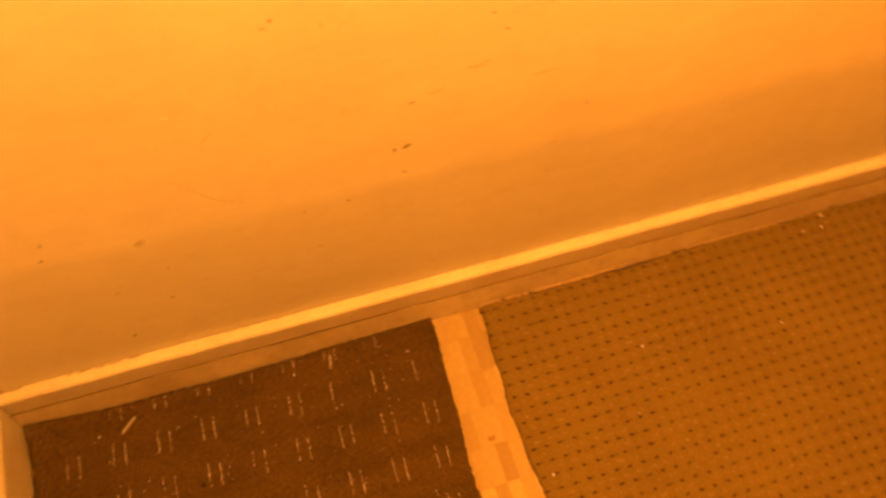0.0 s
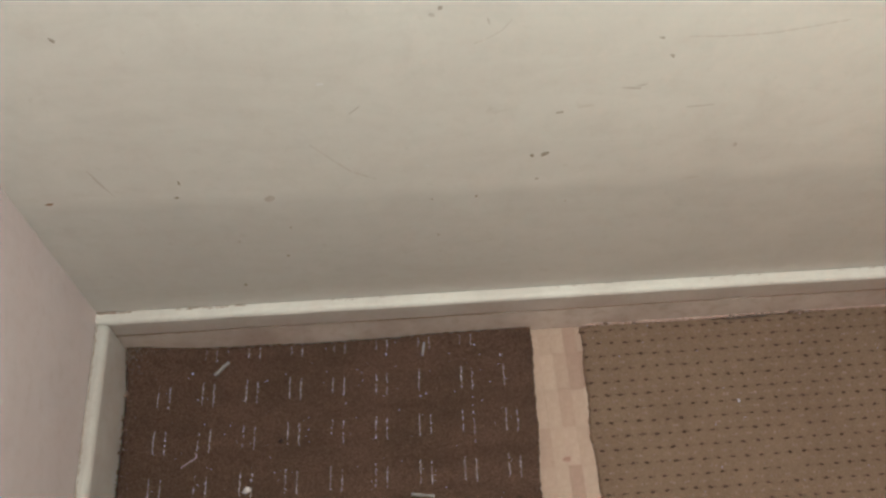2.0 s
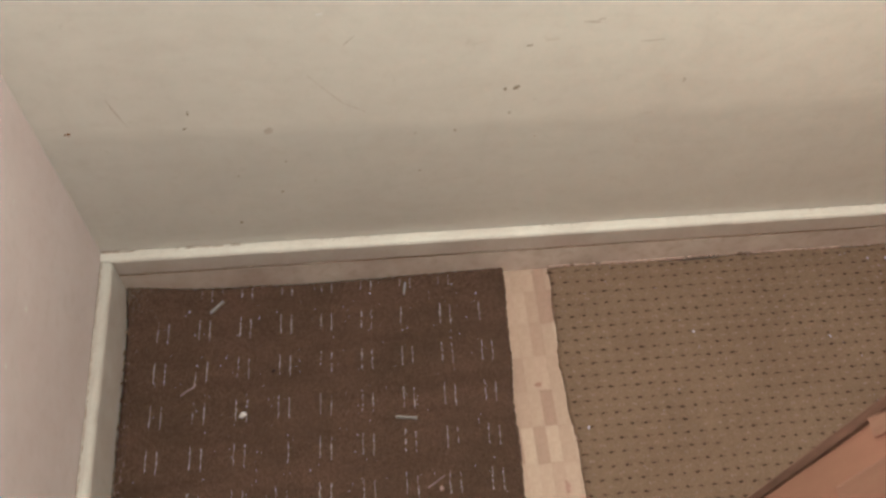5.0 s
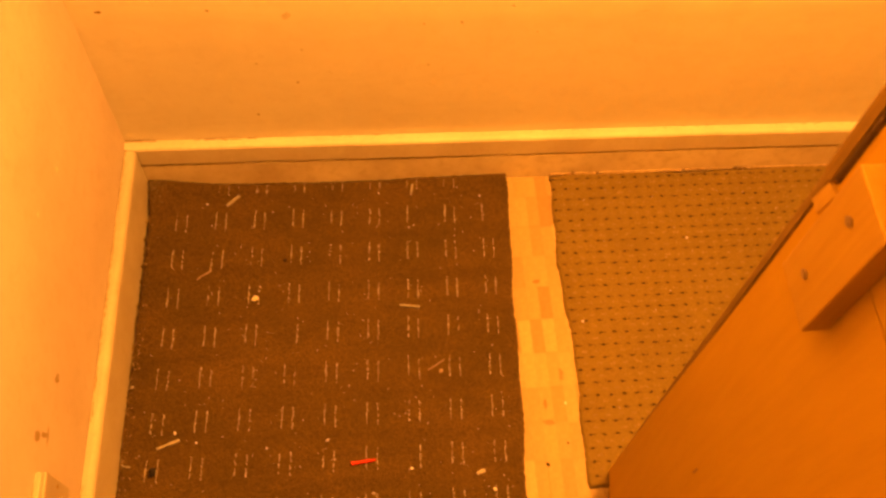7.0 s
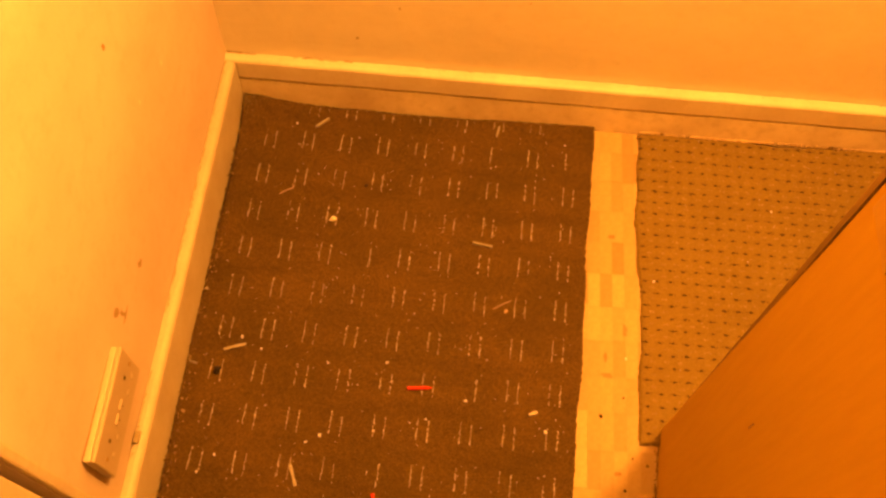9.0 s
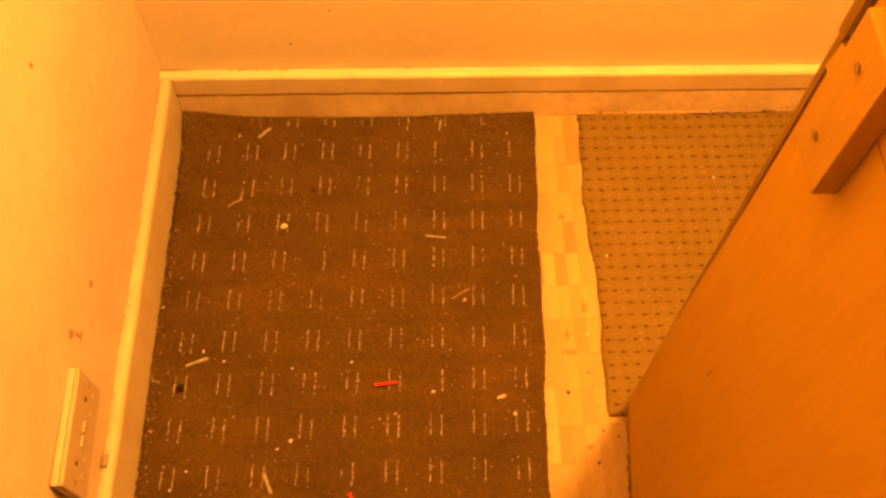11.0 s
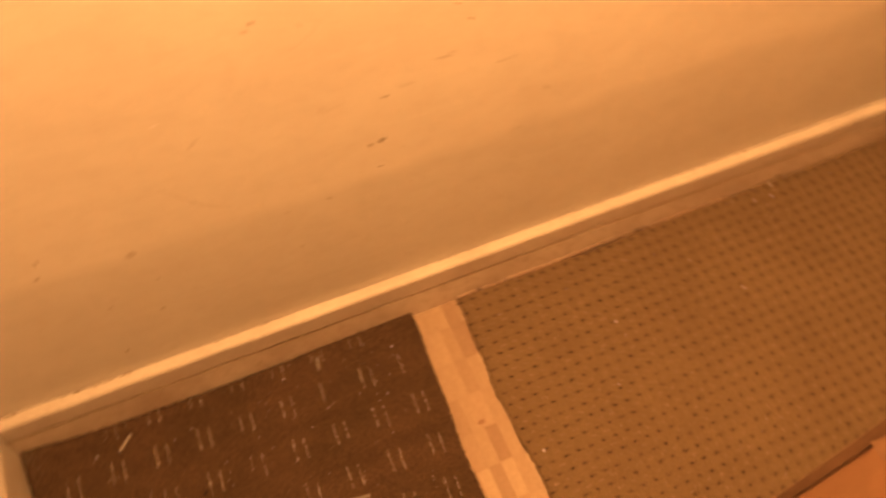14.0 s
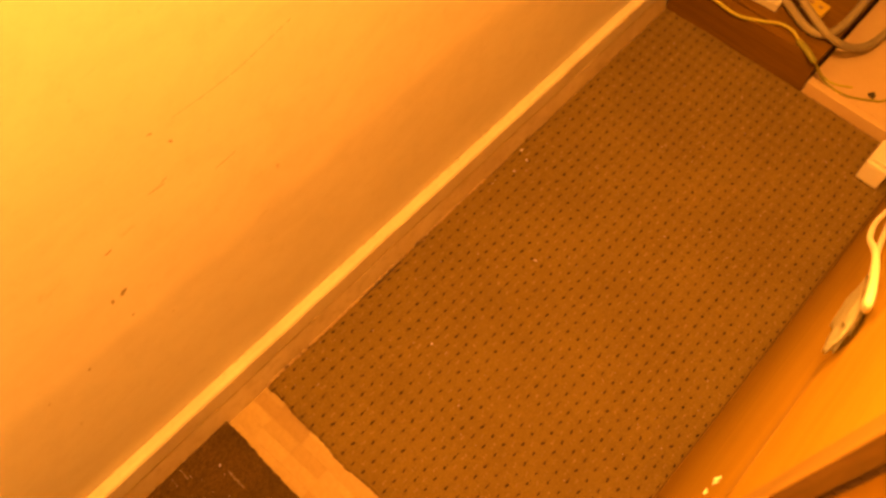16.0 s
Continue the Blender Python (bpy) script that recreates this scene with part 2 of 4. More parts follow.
M["cable_grey"] = paint("grey_cable", (0.30, 0.265, 0.185), (0.22, 0.19, 0.13), 30.0, 0.5, 0.4, 0.02)
M["cable_dark"] = paint("dark_cable", (0.05, 0.045, 0.04), (0.1, 0.08, 0.06), 30.0, 0.5, 0.4, 0.02)
M["earth"] = paint("earth_wire", (0.50, 0.42, 0.05), (0.2, 0.35, 0.08), 60.0, 0.45, 0.8, 0.02)
bag_m, bn, bl, bb = mat("clear_bag", (0.66, 0.67, 0.56), 0.3, 0, 0.5)
bb.inputs["Transmission Weight"].default_value = 0.6
bump(bn, bl, bb, noisy(bn, bl, coords(bn, bl), 45, 3), 0.6, 0.01)
M["bag"] = bag_m


# ---- mesh helpers ----
def part(name, bm, material, parent=None, label="", smooth=False):
    me = bpy.data.meshes.new(name)
    bmesh.ops.recalc_face_normals(bm, faces=bm.faces)
    bm.to_mesh(me)
    bm.free()
    if smooth:
        me.polygons.foreach_set("use_smooth", [True] * len(me.polygons))
    me.materials.append(material)
    ob = new(name, me)
    ob.parent = parent
    if label:
        ob["label"] = label
    return ob


def raw(name, verts, faces, material, parent=None, label="", smooth=False):
    me = bpy.data.meshes.new(name)
    me.from_pydata(verts, [], faces)
    me.update()
    if smooth:
        me.polygons.foreach_set("use_smooth", [True] * len(me.polygons))
    me.materials.append(material)
    ob = new(name, me)
    ob.parent = parent
    if label:
        ob["label"] = label
    return ob


def base(name, label, category, group="", kind="", at=(0, 0, 0)):
    ob = new(name)
    ob.location = at
    ob.empty_display_size = 0.05
    return tagged(ob, label, category, group, kind)


def box(x0, x1, y0, y1, z0, z1, bevel=0.0, cuts=0):
    bm = bmesh.new()
    bmesh.ops.create_cube(bm, size=1.0)
    for v in bm.verts:
        v.co = Vector(((x0 + x1) / 2 + v.co.x * (x1 - x0), (y0 + y1) / 2 + v.co.y * (y1 - y0), (z0 + z1) / 2 + v.co.z * (z1 - z0)))
    if bevel:
        bmesh.ops.bevel(bm, geom=bm.edges[:], offset=bevel, segments=2, affect="EDGES", profile=0.6)
    if cuts:
        bmesh.ops.subdivide_edges(bm, edges=bm.edges[:], cuts=cuts, use_grid_fill=True)
    return bm


def move(bm, fn):
    for v in bm.verts:
        v.co = Vector(fn(v.co.x, v.co.y, v.co.z))
    return bm


def tube(points, radius, sides=8):
    """A round cable along a smooth line through the points."""
    pts = [Vector(p) for p in points]
    line = []
    for i in range(len(pts) - 1):
        p0, p1, p2, p3 = pts[max(i - 1, 0)], pts[i], pts[i + 1], pts[min(i + 2, len(pts) - 1)]
        for k in range(6):
            t = k / 6
            line.append(0.5 * (2 * p1 + (p2 - p0) * t + (2 * p0 - 5 * p1 + 4 * p2 - p3) * t * t + (3 * p1 - p0 - 3 * p2 + p3) * t ** 3))
    line.append(pts[-1])
    bm = bmesh.new()
    rings = []
    up = Vector((0.13, 0.21, 0.97))
    for i, p in enumerate(line):
        d = (line[min(i + 1, len(line) - 1)] - line[max(i - 1, 0)]).normalized()
        a = d.cross(up).normalized()
        b = d.cross(a)
        rings.append([bm.verts.new(p + radius * (a * math.cos(w) + b * math.sin(w))) for w in (2 * math.pi * k / sides for k in range(sides))])
    for r0, r1 in zip(rings, rings[1:]):
        for k in range(sides):
            bm.faces.new((r0[k], r0[(k + 1) % sides], r1[(k + 1) % sides], r1[k]))
    bm.faces.new(rings[0]), bm.faces.new(rings[-1])
    return bm


rng = random.Random(7)


def lump(sx, sy, sz, rough=0.25, div=1, seed=0):
    """An irregular crumb, resting on z = 0."""
    r = random.Random(seed)
    bm = bmesh.new()
    bmesh.ops.create_icosphere(bm, subdivisions=div, radius=1.0)
    for v in bm.verts:
        k = 1 + r.uniform(-rough, rough)
        v.co = Vector((v.co.x * sx * k, v.co.y * sy * k, v.co.z * sz * k))
    low = min(v.co.z for v in bm.verts)
    for v in bm.verts:
        v.co.z -= low
    return bm


# ---- room ----
WEST = 0.018          # the west wall stands a degree out of square
EAST, SOUTH, TOP = 2.2, -3.4, 2.75
SK_H, SK_T = 0.110, 0.018


def skew(x, y, z):
    return (x + WEST * y, y, z)


wall_north = tagged(part("wall_north", box(-0.15, EAST + 0.12, 0.0, 0.12, -0.05, TOP), M["wall_shade_band"]), "off-white painted wall, scuffed, with a soft shadow painted in below", "wall", kind="structure")
wall_west = part("wall_west", move(box(-0.12, 0.0, -0.788, -0.0005, -0.05, TOP), skew), M["wall_rosy_dimmed"])
tagged(wall_west, "off-white painted wall with grey smudges, tone lowered to offset lamp light", "wall", kind="structure")
over = part("wall_west_over_door", move(box(-0.12, 0.0, SOUTH, -0.861, 2.05, TOP), skew), M["wall"])
tagged(over, "off-white painted wall above a doorway", "wall", kind="structure")
# unseen far walls, kept dark to limit bounce
wall_w2 = part("wall_west_far", move(box(-0.12, 0.0, SOUTH, -1.66, -0.05, 2.049), skew), M["unseen_wall_dim"])
tagged(wall_w2, "unseen closing wall beside a doorway, darkened to cut bounced light", "wall", kind="structure")
tagged(part("wall_east", box(EAST, EAST + 0.12, SOUTH, -0.001, -0.05, TOP), M["unseen_wall_dim"]), "unseen closing wall, darkened to cut bounced light", "wall", kind="structure")
tagged(part("wall_south", box(-0.25, EAST + 0.12, SOUTH - 0.12, SOUTH - 0.001, -0.05, TOP), M["unseen_wall_dim"]), "unseen closing wall, darkened to cut bounced light", "wall", kind="structure")
tagged(part("ceiling", box(-0.25, EAST + 0.12, SOUTH - 0.12, 0.12, TOP + 0.001, TOP + 0.1), M["ceiling"]), "unseen ceiling, set high and greyed to weaken bounce", "ceiling", kind="structure")

FLOOR_Z = -0.008
floor = part("floor", box(-0.25, EAST + 0.12, SOUTH - 0.12, 0.12, -0.12, FLOOR_Z - 0.003), M["lino"])
tagged(floor, "wood-block floor showing between two carpets", "floor", kind="structure")


def skirting_profile(kind):
    t, h = SK_T, SK_H
    if kind == "lower":
        return [(0.0, -0.03), (t + 0.0045, -0.03), (t + 0.003, 0.004), (t - 0.0006, 0.0570), (0.0, 0.0570)]
    if kind == "upper":
        p = [(0.0, 0.0575), (t - 0.0075, 0.0576), (t - 0.0075, 0.0624), (t + 0.0002, 0.0630), (t + 0.0012, 0.0645)]
        p += [(t + 0.0012, h - 0.0065), (t + 0.0006, h - 0.0040), (t - 0.0012, h - 0.0018), (t - 0.0038, h - 0.0006), (t - 0.0070, h)]
    else:
        p = [(0.0, -0.03), (t, -0.03), (t + 0.001, h - 0.009), (t, h - 0.0055), (t - 0.002, h - 0.0028), (t - 0.0048, h - 0.0010), (t - 0.0085, h)]
    return p + [(0.0013, h), (0.0009, h - 0.006), (0.0, h - 0.006)]


def skirting(name, length, kind, place, seed, material, parent=None, label=""):
    """A moulded board: profile swept along its length, slightly wavy."""
    bm = bmesh.new()
    r = random.Random(seed)
    n = max(2, int(length / 0.04))
    wob = [r.uniform(-0.0006, 0.0006) for _ in range(n + 1)]
    rings = []
    for i in range(n + 1):
        s = length * i / n
        rings.append([bm.verts.new(place(s, d + (wob[i] if d > 0.012 else 0), z + (wob[(i * 7) % n] * 0.4 if z > 0.065 else 0))) for d, z in skirting_profile(kind)])
    k = len(rings[0])
    for a, b in zip(rings, rings[1:]):
        for j in range(k):
            bm.faces.new((a[j], a[(j + 1) % k], b[(j + 1) % k], b[j]))
    bm.faces.new(rings[0]), bm.faces.new(rings[-1])
    return part(name, bm, material, parent, label)


baseboard_north = skirting("baseboard_north", 1.835, "upper", lambda s, d, z: (0.0 + s, -d, z), 3, M["gloss"])
tagged(baseboard_north, "white gloss skirting board, grooved and grubby", "skirting board", kind="structure")
skirting("lower_board", 1.835, "lower", lambda s, d, z: (0.0 + s, -d, z), 4, M["old_gloss"], baseboard_north, "yellowed, stained lower board")
baseboard_west = skirting("baseboard_west", 0.7545, "plain", lambda s, d, z: (d + WEST * (-0.0215 - s), -0.0215 - s, z), 5, M["west_gloss_dimmed"])
tagged(baseboard_west, "white gloss skirting board with a worn edge, tone lowered against lamp light", "skirting board", kind="structure")

# door surround on the west wall; closed leaf behind is unseen, dark against bounce
door = base("door_1", "white moulded door frame round an unseen closed leaf, darkened to cut bounce", "door", kind="structure")
part("edge_bead", move(box(0.0, 0.010, -0.788, -0.774, FLOOR_Z, 2.1, 0.003), skew), M["west_gloss_dimmed"], door)
part("frame_post", move(box(-0.12, -0.040, -0.8605, -0.7885, FLOOR_Z, 2.1, 0.002), skew), M["west_gloss_dimmed"], door)
part("architrave", move(box(-0.039, 0.012, -0.8605, -0.803, FLOOR_Z, 2.1, 0.003), skew), M["west_gloss_dimmed"], door)
part("architrave", move(box(0.0, 0.020, -1.73, -1.66, FLOOR_Z, 2.1, 0.003), skew), M["west_gloss_dimmed"], door)
part("architrave", move(box(0.0, 0.020, -1.659, -0.857, 2.03, 2.1, 0.003), skew), M["west_gloss_dimmed"], door)
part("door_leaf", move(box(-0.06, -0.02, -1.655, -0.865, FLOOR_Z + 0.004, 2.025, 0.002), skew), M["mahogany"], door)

# ---- carpets ----
TILT = 0.047


def brown_outline(u, v):
    """Unit square to the cut carpet: its right edge leans, its edges waver."""
    y = -0.021 - 0.92 * v
    left = 0.0205 + WEST * y + 0.0025 * math.sin(9 * v)
    right = 0.6525 + TILT * (y + 0.02) + 0.0016 * math.sin(17 * v) + 0.001 * math.sin(41 * v)
    back = 0.0195 + 0.0045 * math.sin(math.pi * min(1.0, u * 1.03)) ** 2 + 0.0006 * math.sin(31 * u)
    return left + (right - left) * u, y + (0.021 - back) * (1 - v)


def sheet(name, outline, nu, nv, thick, lift, material, label, top=0.0, curl=0.0):
    """A carpet as one closed sheet with uneven pile and a soft cut edge."""
    verts, faces = [], []
    r = random.Random(name)
    for i in range(nu + 1):
        for j in range(nv + 1):
            x, y = outline(i / nu, j / nv)
            e = min(i, nu - i, j, nv - j)
            z = top + r.uniform(-lift, lift) + 0.0012 * noise.noise(Vector((x * 12, y * 12, 3)))
            if curl:
                z += curl * math.exp(-((x - 0.02) / 0.075) ** 2) * math.exp(-((y + 0.02) / 0.042) ** 2) + 0.26 * curl * math.exp(-((x - 0.65) / 0.1) ** 2) * math.exp(-((y + 0.02) / 0.03) ** 2)
            if e == 0:
                x += r.uniform(-0.0012, 0.0012)
                y += r.uniform(-0.0012, 0.0012)
                z -= 0.0022
            verts.append((x, y, z))
    w = nv + 1
    for i in range(nu):
        for j in range(nv):
            faces.append((i * w + j, i * w + j + 1, (i + 1) * w + j + 1, (i + 1) * w + j))
    rim = [i * w for i in range(nu + 1)] + [nu * w + j for j in range(1, nv + 1)] + [i * w + nv for i in range(nu - 1, -1, -1)] + [j for j in range(nv - 1, 0, -1)]
    off = len(verts)
    for k in rim:
        verts.append((verts[k][0], verts[k][1], top - thick))
    m = len(rim)
    for k in range(m):
        faces.append((rim[k], rim[(k + 1) % m], off + (k + 1) % m, off + k))
    ob = raw(name, verts, faces, material, None, "", True)
    return tagged(ob, label, "carpet")


brown_carpet = sheet("brown_carpet", brown_outline, 200, 290, 0.0078, 0.0009, M["brown"], "dark brown carpet offcut with pairs of cream stitched dashes", curl=0.019)
BEIGE_X0, BEIGE_X1, BEIGE_Y1 = 0.730, 1.850, -0.592


def beige_outline(u, v):
    y = -0.026 + (BEIGE_Y1 + 0.026) * v
    left = BEIGE_X0 - 0.003 * v + 0.0035 * math.sin(11 * v + 1) + 0.0015 * math.sin(37 * v)
    return left + (BEIGE_X1 - left) * u, y + (0.0025 * math.sin(19 * u) + 0.0015 * math.sin(47 * u) + 0.010 * u) * (1 - v)


beige_carpet = sheet("beige_carpet", beige_outline, 330, 170, 0.0078, 0.0008, M["beige"], "beige carpet with a grid of dark and pale flecks, frayed edge")


def pile_z(x, y):
    """Height of the carpets' slow unevenness."""
    return 0.0012 * noise.noise(Vector((x * 12, y * 12, 3)))


def beads(items, sides=6):
    """Many small flattened tufts in one mesh: (x, y, z, half length, half width, height, turn)."""
    verts, faces = [], []
    for x, y, z, a, b, h, w in items:
        o = len(verts)
        c, s = math.cos(w), math.sin(w)
        for k in range(sides):
            q = 2 * math.pi * k / sides
            u, v = a * math.cos(q), b * math.sin(q)
            verts.append((x + u * c - v * s, y + u * s + v * c, z - 0.001))
        for k in range(sides):
            q = 2 * math.pi * k / sides
            u, v = 0.6 * a * math.cos(q), 0.6 * b * math.sin(q)
            verts.append((x + u * c - v * s, y + u * s + v * c, z + h * 0.8))
        verts.append((x, y, z + h))
        for k in range(sides):
            k2 = (k + 1) % sides
            faces.append((o + k, o + k2, o + sides + k2, o + sides + k))
            faces.append((o + sides + k, o + sides + k2, o + 2 * sides))
    return verts, faces


# stitched dashes in pairs, in rows
PITCH_X, PITCH_Y = 0.0665, 0.0716
items = []
r = random.Random(21)
for row in range(13):
    for col in range(9):
        cx, cy = 0.0828 + col * PITCH_X, -0.0262 - row * PITCH_Y
        for side in (-1, 1):
            if r.random() < 0.03:
                continue
            n = 9
            faded = r.random() < 0.18
            for k in range(n):
                if r.random() < (0.3 if faded else 0.05):
                    continue
                y = cy + 0.0165 - k * 0.0039 - (0.003 if side > 0 else 0) + r.uniform(-0.0008, 0.0008)
                x = cx + side * 0.0085 + TILT * y + r.uniform(-0.0007, 0.0007)
                if y > -0.028 or y < -0.93:
                    continue
                items.append((x, y, 0.0004 + pile_z(x, y), 0.0030 * r.uniform(0.6, 1.15), 0.00125 * r.uniform(0.5, 1.25), 0.0014, math.pi / 2 + r.uniform(-0.35, 0.35)))
v, f = beads(items)
tagged(raw("stitching", v, f, M["stitch"], brown_carpet, "cream stitched dashes in pairs", True), kind="stuff")

dark, pale = [], []
r = random.Random(22)
GP = 0.02195
for i in range(52):
    for j in range(27):
        x, y = 0.7365 + i * GP, -0.0345 - j * 0.02165
        x += r.uniform(-0.0007, 0.0007)
        y += 0.003 * (x - 0.85) + r.uniform(-0.0007, 0.0007)
        if x > 1.845 or y < -0.588:
            continue
        z = 0.0004 + pile_z(x, y)
        if r.random() > 0.01:
            dark.append((x, y, z, 0.0046 * r.uniform(0.85, 1.15), 0.0022 * r.uniform(0.8, 1.15), 0.0014, r.uniform(-0.3, 0.3)))
            if r.random() < 0.75:
                dark.append((x + 0.006, y + r.uniform(-0.0005, 0.0005), z - 0.0002, 0.0046 * r.uniform(0.4, 1.0), 0.0005 * r.uniform(0.7, 1.2), 0.0010, r.uniform(-0.15, 0.15)))
            if r.random() < 0.5:
                dark.append((x - 0.006, y + r.uniform(-0.0005, 0.0005), z - 0.0002, 0.0036 * r.uniform(0.4, 1.0), 0.0004 * r.uniform(0.7, 1.2), 0.0010, r.uniform(-0.15, 0.15)))
        if r.random() > 0.05:
            for side in (-1, 1):
                pale.append((x + GP / 2 + side * 0.0026 + r.uniform(-0.0012, 0.0012), y - 0.0108 + r.uniform(-0.001, 0.001), z, 0.0030 * r.uniform(0.5, 1.1), 0.0019 * r.uniform(0.6, 1.1), 0.0012, r.uniform(0, 3)))
pale = [q for q in pale if q[0] < 1.845 and q[1] > -0.588]
v, f = beads(dark)
tagged(raw("dark_weave", v, f, M["dark_tuft"], beige_carpet, "dark woven flecks in rows", True), kind="stuff")
v, f = beads(pale)
tagged(raw("pale_weave", v, f, M["light_tuft"], beige_carpet, "pale woven flecks between the dark ones", True), kind="stuff")

# frayed backing along the beige carpet's back edge
items = []
for k in range(420):
    x = 0.735 + k * 0.00145 + r.uniform(-0.001, 0.001)
    if 0.80 < x < 0.83 and r.random() < 0.6 or 0.98 < x < 1.07 and r.random() < 0.5 or x > 1.2 and r.random() < 0.5:
        continue
    items.append((x, -0.0238 + 0.007 * (x - 0.73) + r.uniform(-0.0012, 0.0012) + 0.0008 * math.sin(19 * x), 0.0004, 0.0034 * r.uniform(0.5, 1.5), 0.0017 * r.uniform(0.6, 1.4), 0.0022, r.uniform(-0.5, 0.5)))
v, f = beads(items, 5)
tagged(raw("frayed_edge", v, f, M["fray"], beige_carpet, "pale frayed carpet backing", True), kind="stuff")

# ---- cupboard of plywood ----
LEAN = -0.0526
cupboard = base("cupboard", "plywood cupboard with a pale outer side and a screwed batten", "cupboard", at=(0.76, -0.6, FLOOR_Z))
HT = 1.16


def leant(x, y, z):
    return (x - 0.76 + LEAN * z, y + 0.6 - 0.0167 * z, z - FLOOR_Z)


def faced(x, y, z):
    """The front panel: leaning, a little twisted at its foot, its edge cut back higher up."""
    x += 0.09 * (y + 0.565) * max(0.0, 1 - z / 0.7) + 0.006 * min(1.0, z / 0.8)
    if y > -0.58:
        y += 0.0040 * max(0.0, min(1.0, (0.62 - z) / 0.35))
    return leant(x, y, z)


part("front_panel", move(box(0.757, 0.775, -1.25, -0.5722, FLOOR_Z, 0.8776, 0.0010, 7), faced), M["ply"], cupboard, "plywood panel with a plain face")
part("upper_panel", move(box(0.757, 0.775, -1.25, -0.5800, 0.8798, HT, 0.0008, 2), faced), M["ply"], cupboard, "plywood panel set back from the edge")


def upright(x, y, z):
    return (x - 0.76 + (LEAN * z if x < 0.9 else 0.0), y + 0.6 + 0.001 * math.sin(7 * x), z - FLOOR_Z)


part("side_panel", move(box(0.779, 1.845, -0.599, -0.581, FLOOR_Z, HT, 0.0012, 3), upright), M["pale"], cupboard, "pale board, upright, lit across its face")
part("edge_strip", move(box(0.7610, 0.7785, -0.5712, -0.5638, FLOOR_Z, 0.8785, 0.0006, 1), leant), M["ply_edge"], cupboard, "rough sawn plywood edge")
part("edge_strip", move(box(0.7590, 0.7785, -0.5750, -0.5635, 0.8795, HT, 0.0008, 1), leant), M["ply_edge"], cupboard, "rough sawn plywood edge")
# thin dark strip that draws the shadow line at the board's foot
part("kick_board", move(box(0.80, 1.845, -0.5808, -0.5778, FLOOR_Z, 0.011, 0.0008), upright), M["foot_shade"], cupboard, "dark strip painting the shadow line along the floor")
# darker streak that paints the hanging flex's soft shadow on the board
part("seam", move(box(0.812, 1.845, -0.5808, -0.5804, 0.702, 0.728), upright), M["seam"], cupboard, "darker streak painting the flex's soft shadow")
batten = part("batten", move(box(0.7425, 0.7625, -0.658, -0.6035, 0.8095, 0.9485, 0.0016, 2), leant), M["pine"], cupboard, "short timber batten screwed on")
for z in (0.841, 0.918):
    bm = bmesh.new()
    bmesh.ops.create_cone(bm, cap_ends=True, segments=14, radius1=0.0040, radius2=0.0034, depth=0.002)
    bmesh.ops.rotate(bm, verts=bm.verts, cent=(0, 0, 0), matrix=Matrix.Rotation(math.pi / 2, 3, "Y"))
    move(bm, lambda x, y, zz: leant(0.7419 + x, -0.627 + y, z + zz))
    part("screw", bm, M["steel"], batten)
part("splintered_corner", move(box(0.7572, 0.7626, -0.585, -0.5724, 0.846, 0.8774, 0.0006), lambda x, y, z: leant(x + 0.0035, y - 0.12 * (z - 0.87), z)), M["splint"], cupboard, "pale splintered corner of the plywood")
hinge = part("hinge", move(box(0.7610, 0.7680, -0.5797, -0.5753, 0.884, 1.14, 0.0005), leant), M["hinge"], cupboard, "long dark steel hinge let into the edge")
for k in range(17):
    z = 0.887 + k * 0.0149
    part("knuckle", move(box(0.7596, 0.7612, -0.5790, -0.5762, z, z + 0.0138, 0.0006), leant), M["hinge"], hinge)
part("pencil_mark", move(box(0.7566, 0.7572, -0.6748, -0.6722, 0.437, 0.456), faced), M["ply_edge"], cupboard, "small dark mark on the plywood")

# ---- socket ----
sock = base("double_socket", "double power socket in a surface box on the wall", "socket", at=(WEST * -0.675, -0.675, 0.215))


def sk(x, y, z):
    return (x, y + 0.675, z - 0.215)


SY0, SY1, SZ0, SZ1, SD = -0.742, -0.596, 0.190, 0.280, 0.0150
body = part("back_box", move(box(0.0005, SD - 0.0062, SY0 + 0.0004, SY1 - 0.0004, SZ0 + 0.0004, SZ1 - 0.0004, 0.0015), sk), M["plastic"], sock, smooth=False)
plate = part("face_plate", move(box(SD - 0.006, SD, SY0, SY1, SZ0, SZ1, 0.003), sk), M["plate"], sock)
for yc in (-0.678, -0.659):
    rocker = part("rocker_switch", move(box(SD - 0.001, SD + 0.0022, yc - 0.0068, yc + 0.0068, 0.232, 0.240, 0.0008), sk), M["plate"], plate)
    part("switch_mark", move(box(SD + 0.0021, SD + 0.0024, yc - 0.0012, yc + 0.0012, 0.2325, 0.2350), sk), M["hole"], rocker)
for yc in (-0.707, -0.626):
    part("earth_hole", move(box(SD - 0.002, SD + 0.0004, yc - 0.0026, yc + 0.0026, 0.241, 0.249), sk), M["hole"], plate)
    for dy in (-0.0112, 0.0112):
        part("pin_hole", move(box(SD - 0.002, SD + 0.0003, yc + dy - 0.0042, yc + dy + 0.0042, 0.2165, 0.2215), sk), M["hole"], plate)
        part("shutter", move(box(SD - 0.001, SD + 0.0006, yc + dy - 0.0034, yc + dy + 0.0036, 0.2172, 0.2222), sk), M["plastic"], plate, "pale shutter behind a pin hole")
part("joint_gap", move(box(0.0002, 0.0012, SY0 + 0.004, SY1 - 0.010, SZ1 - 0.0002, SZ1 + 0.0012), sk), M["rust"], sock, "brown line in the gap above the box")
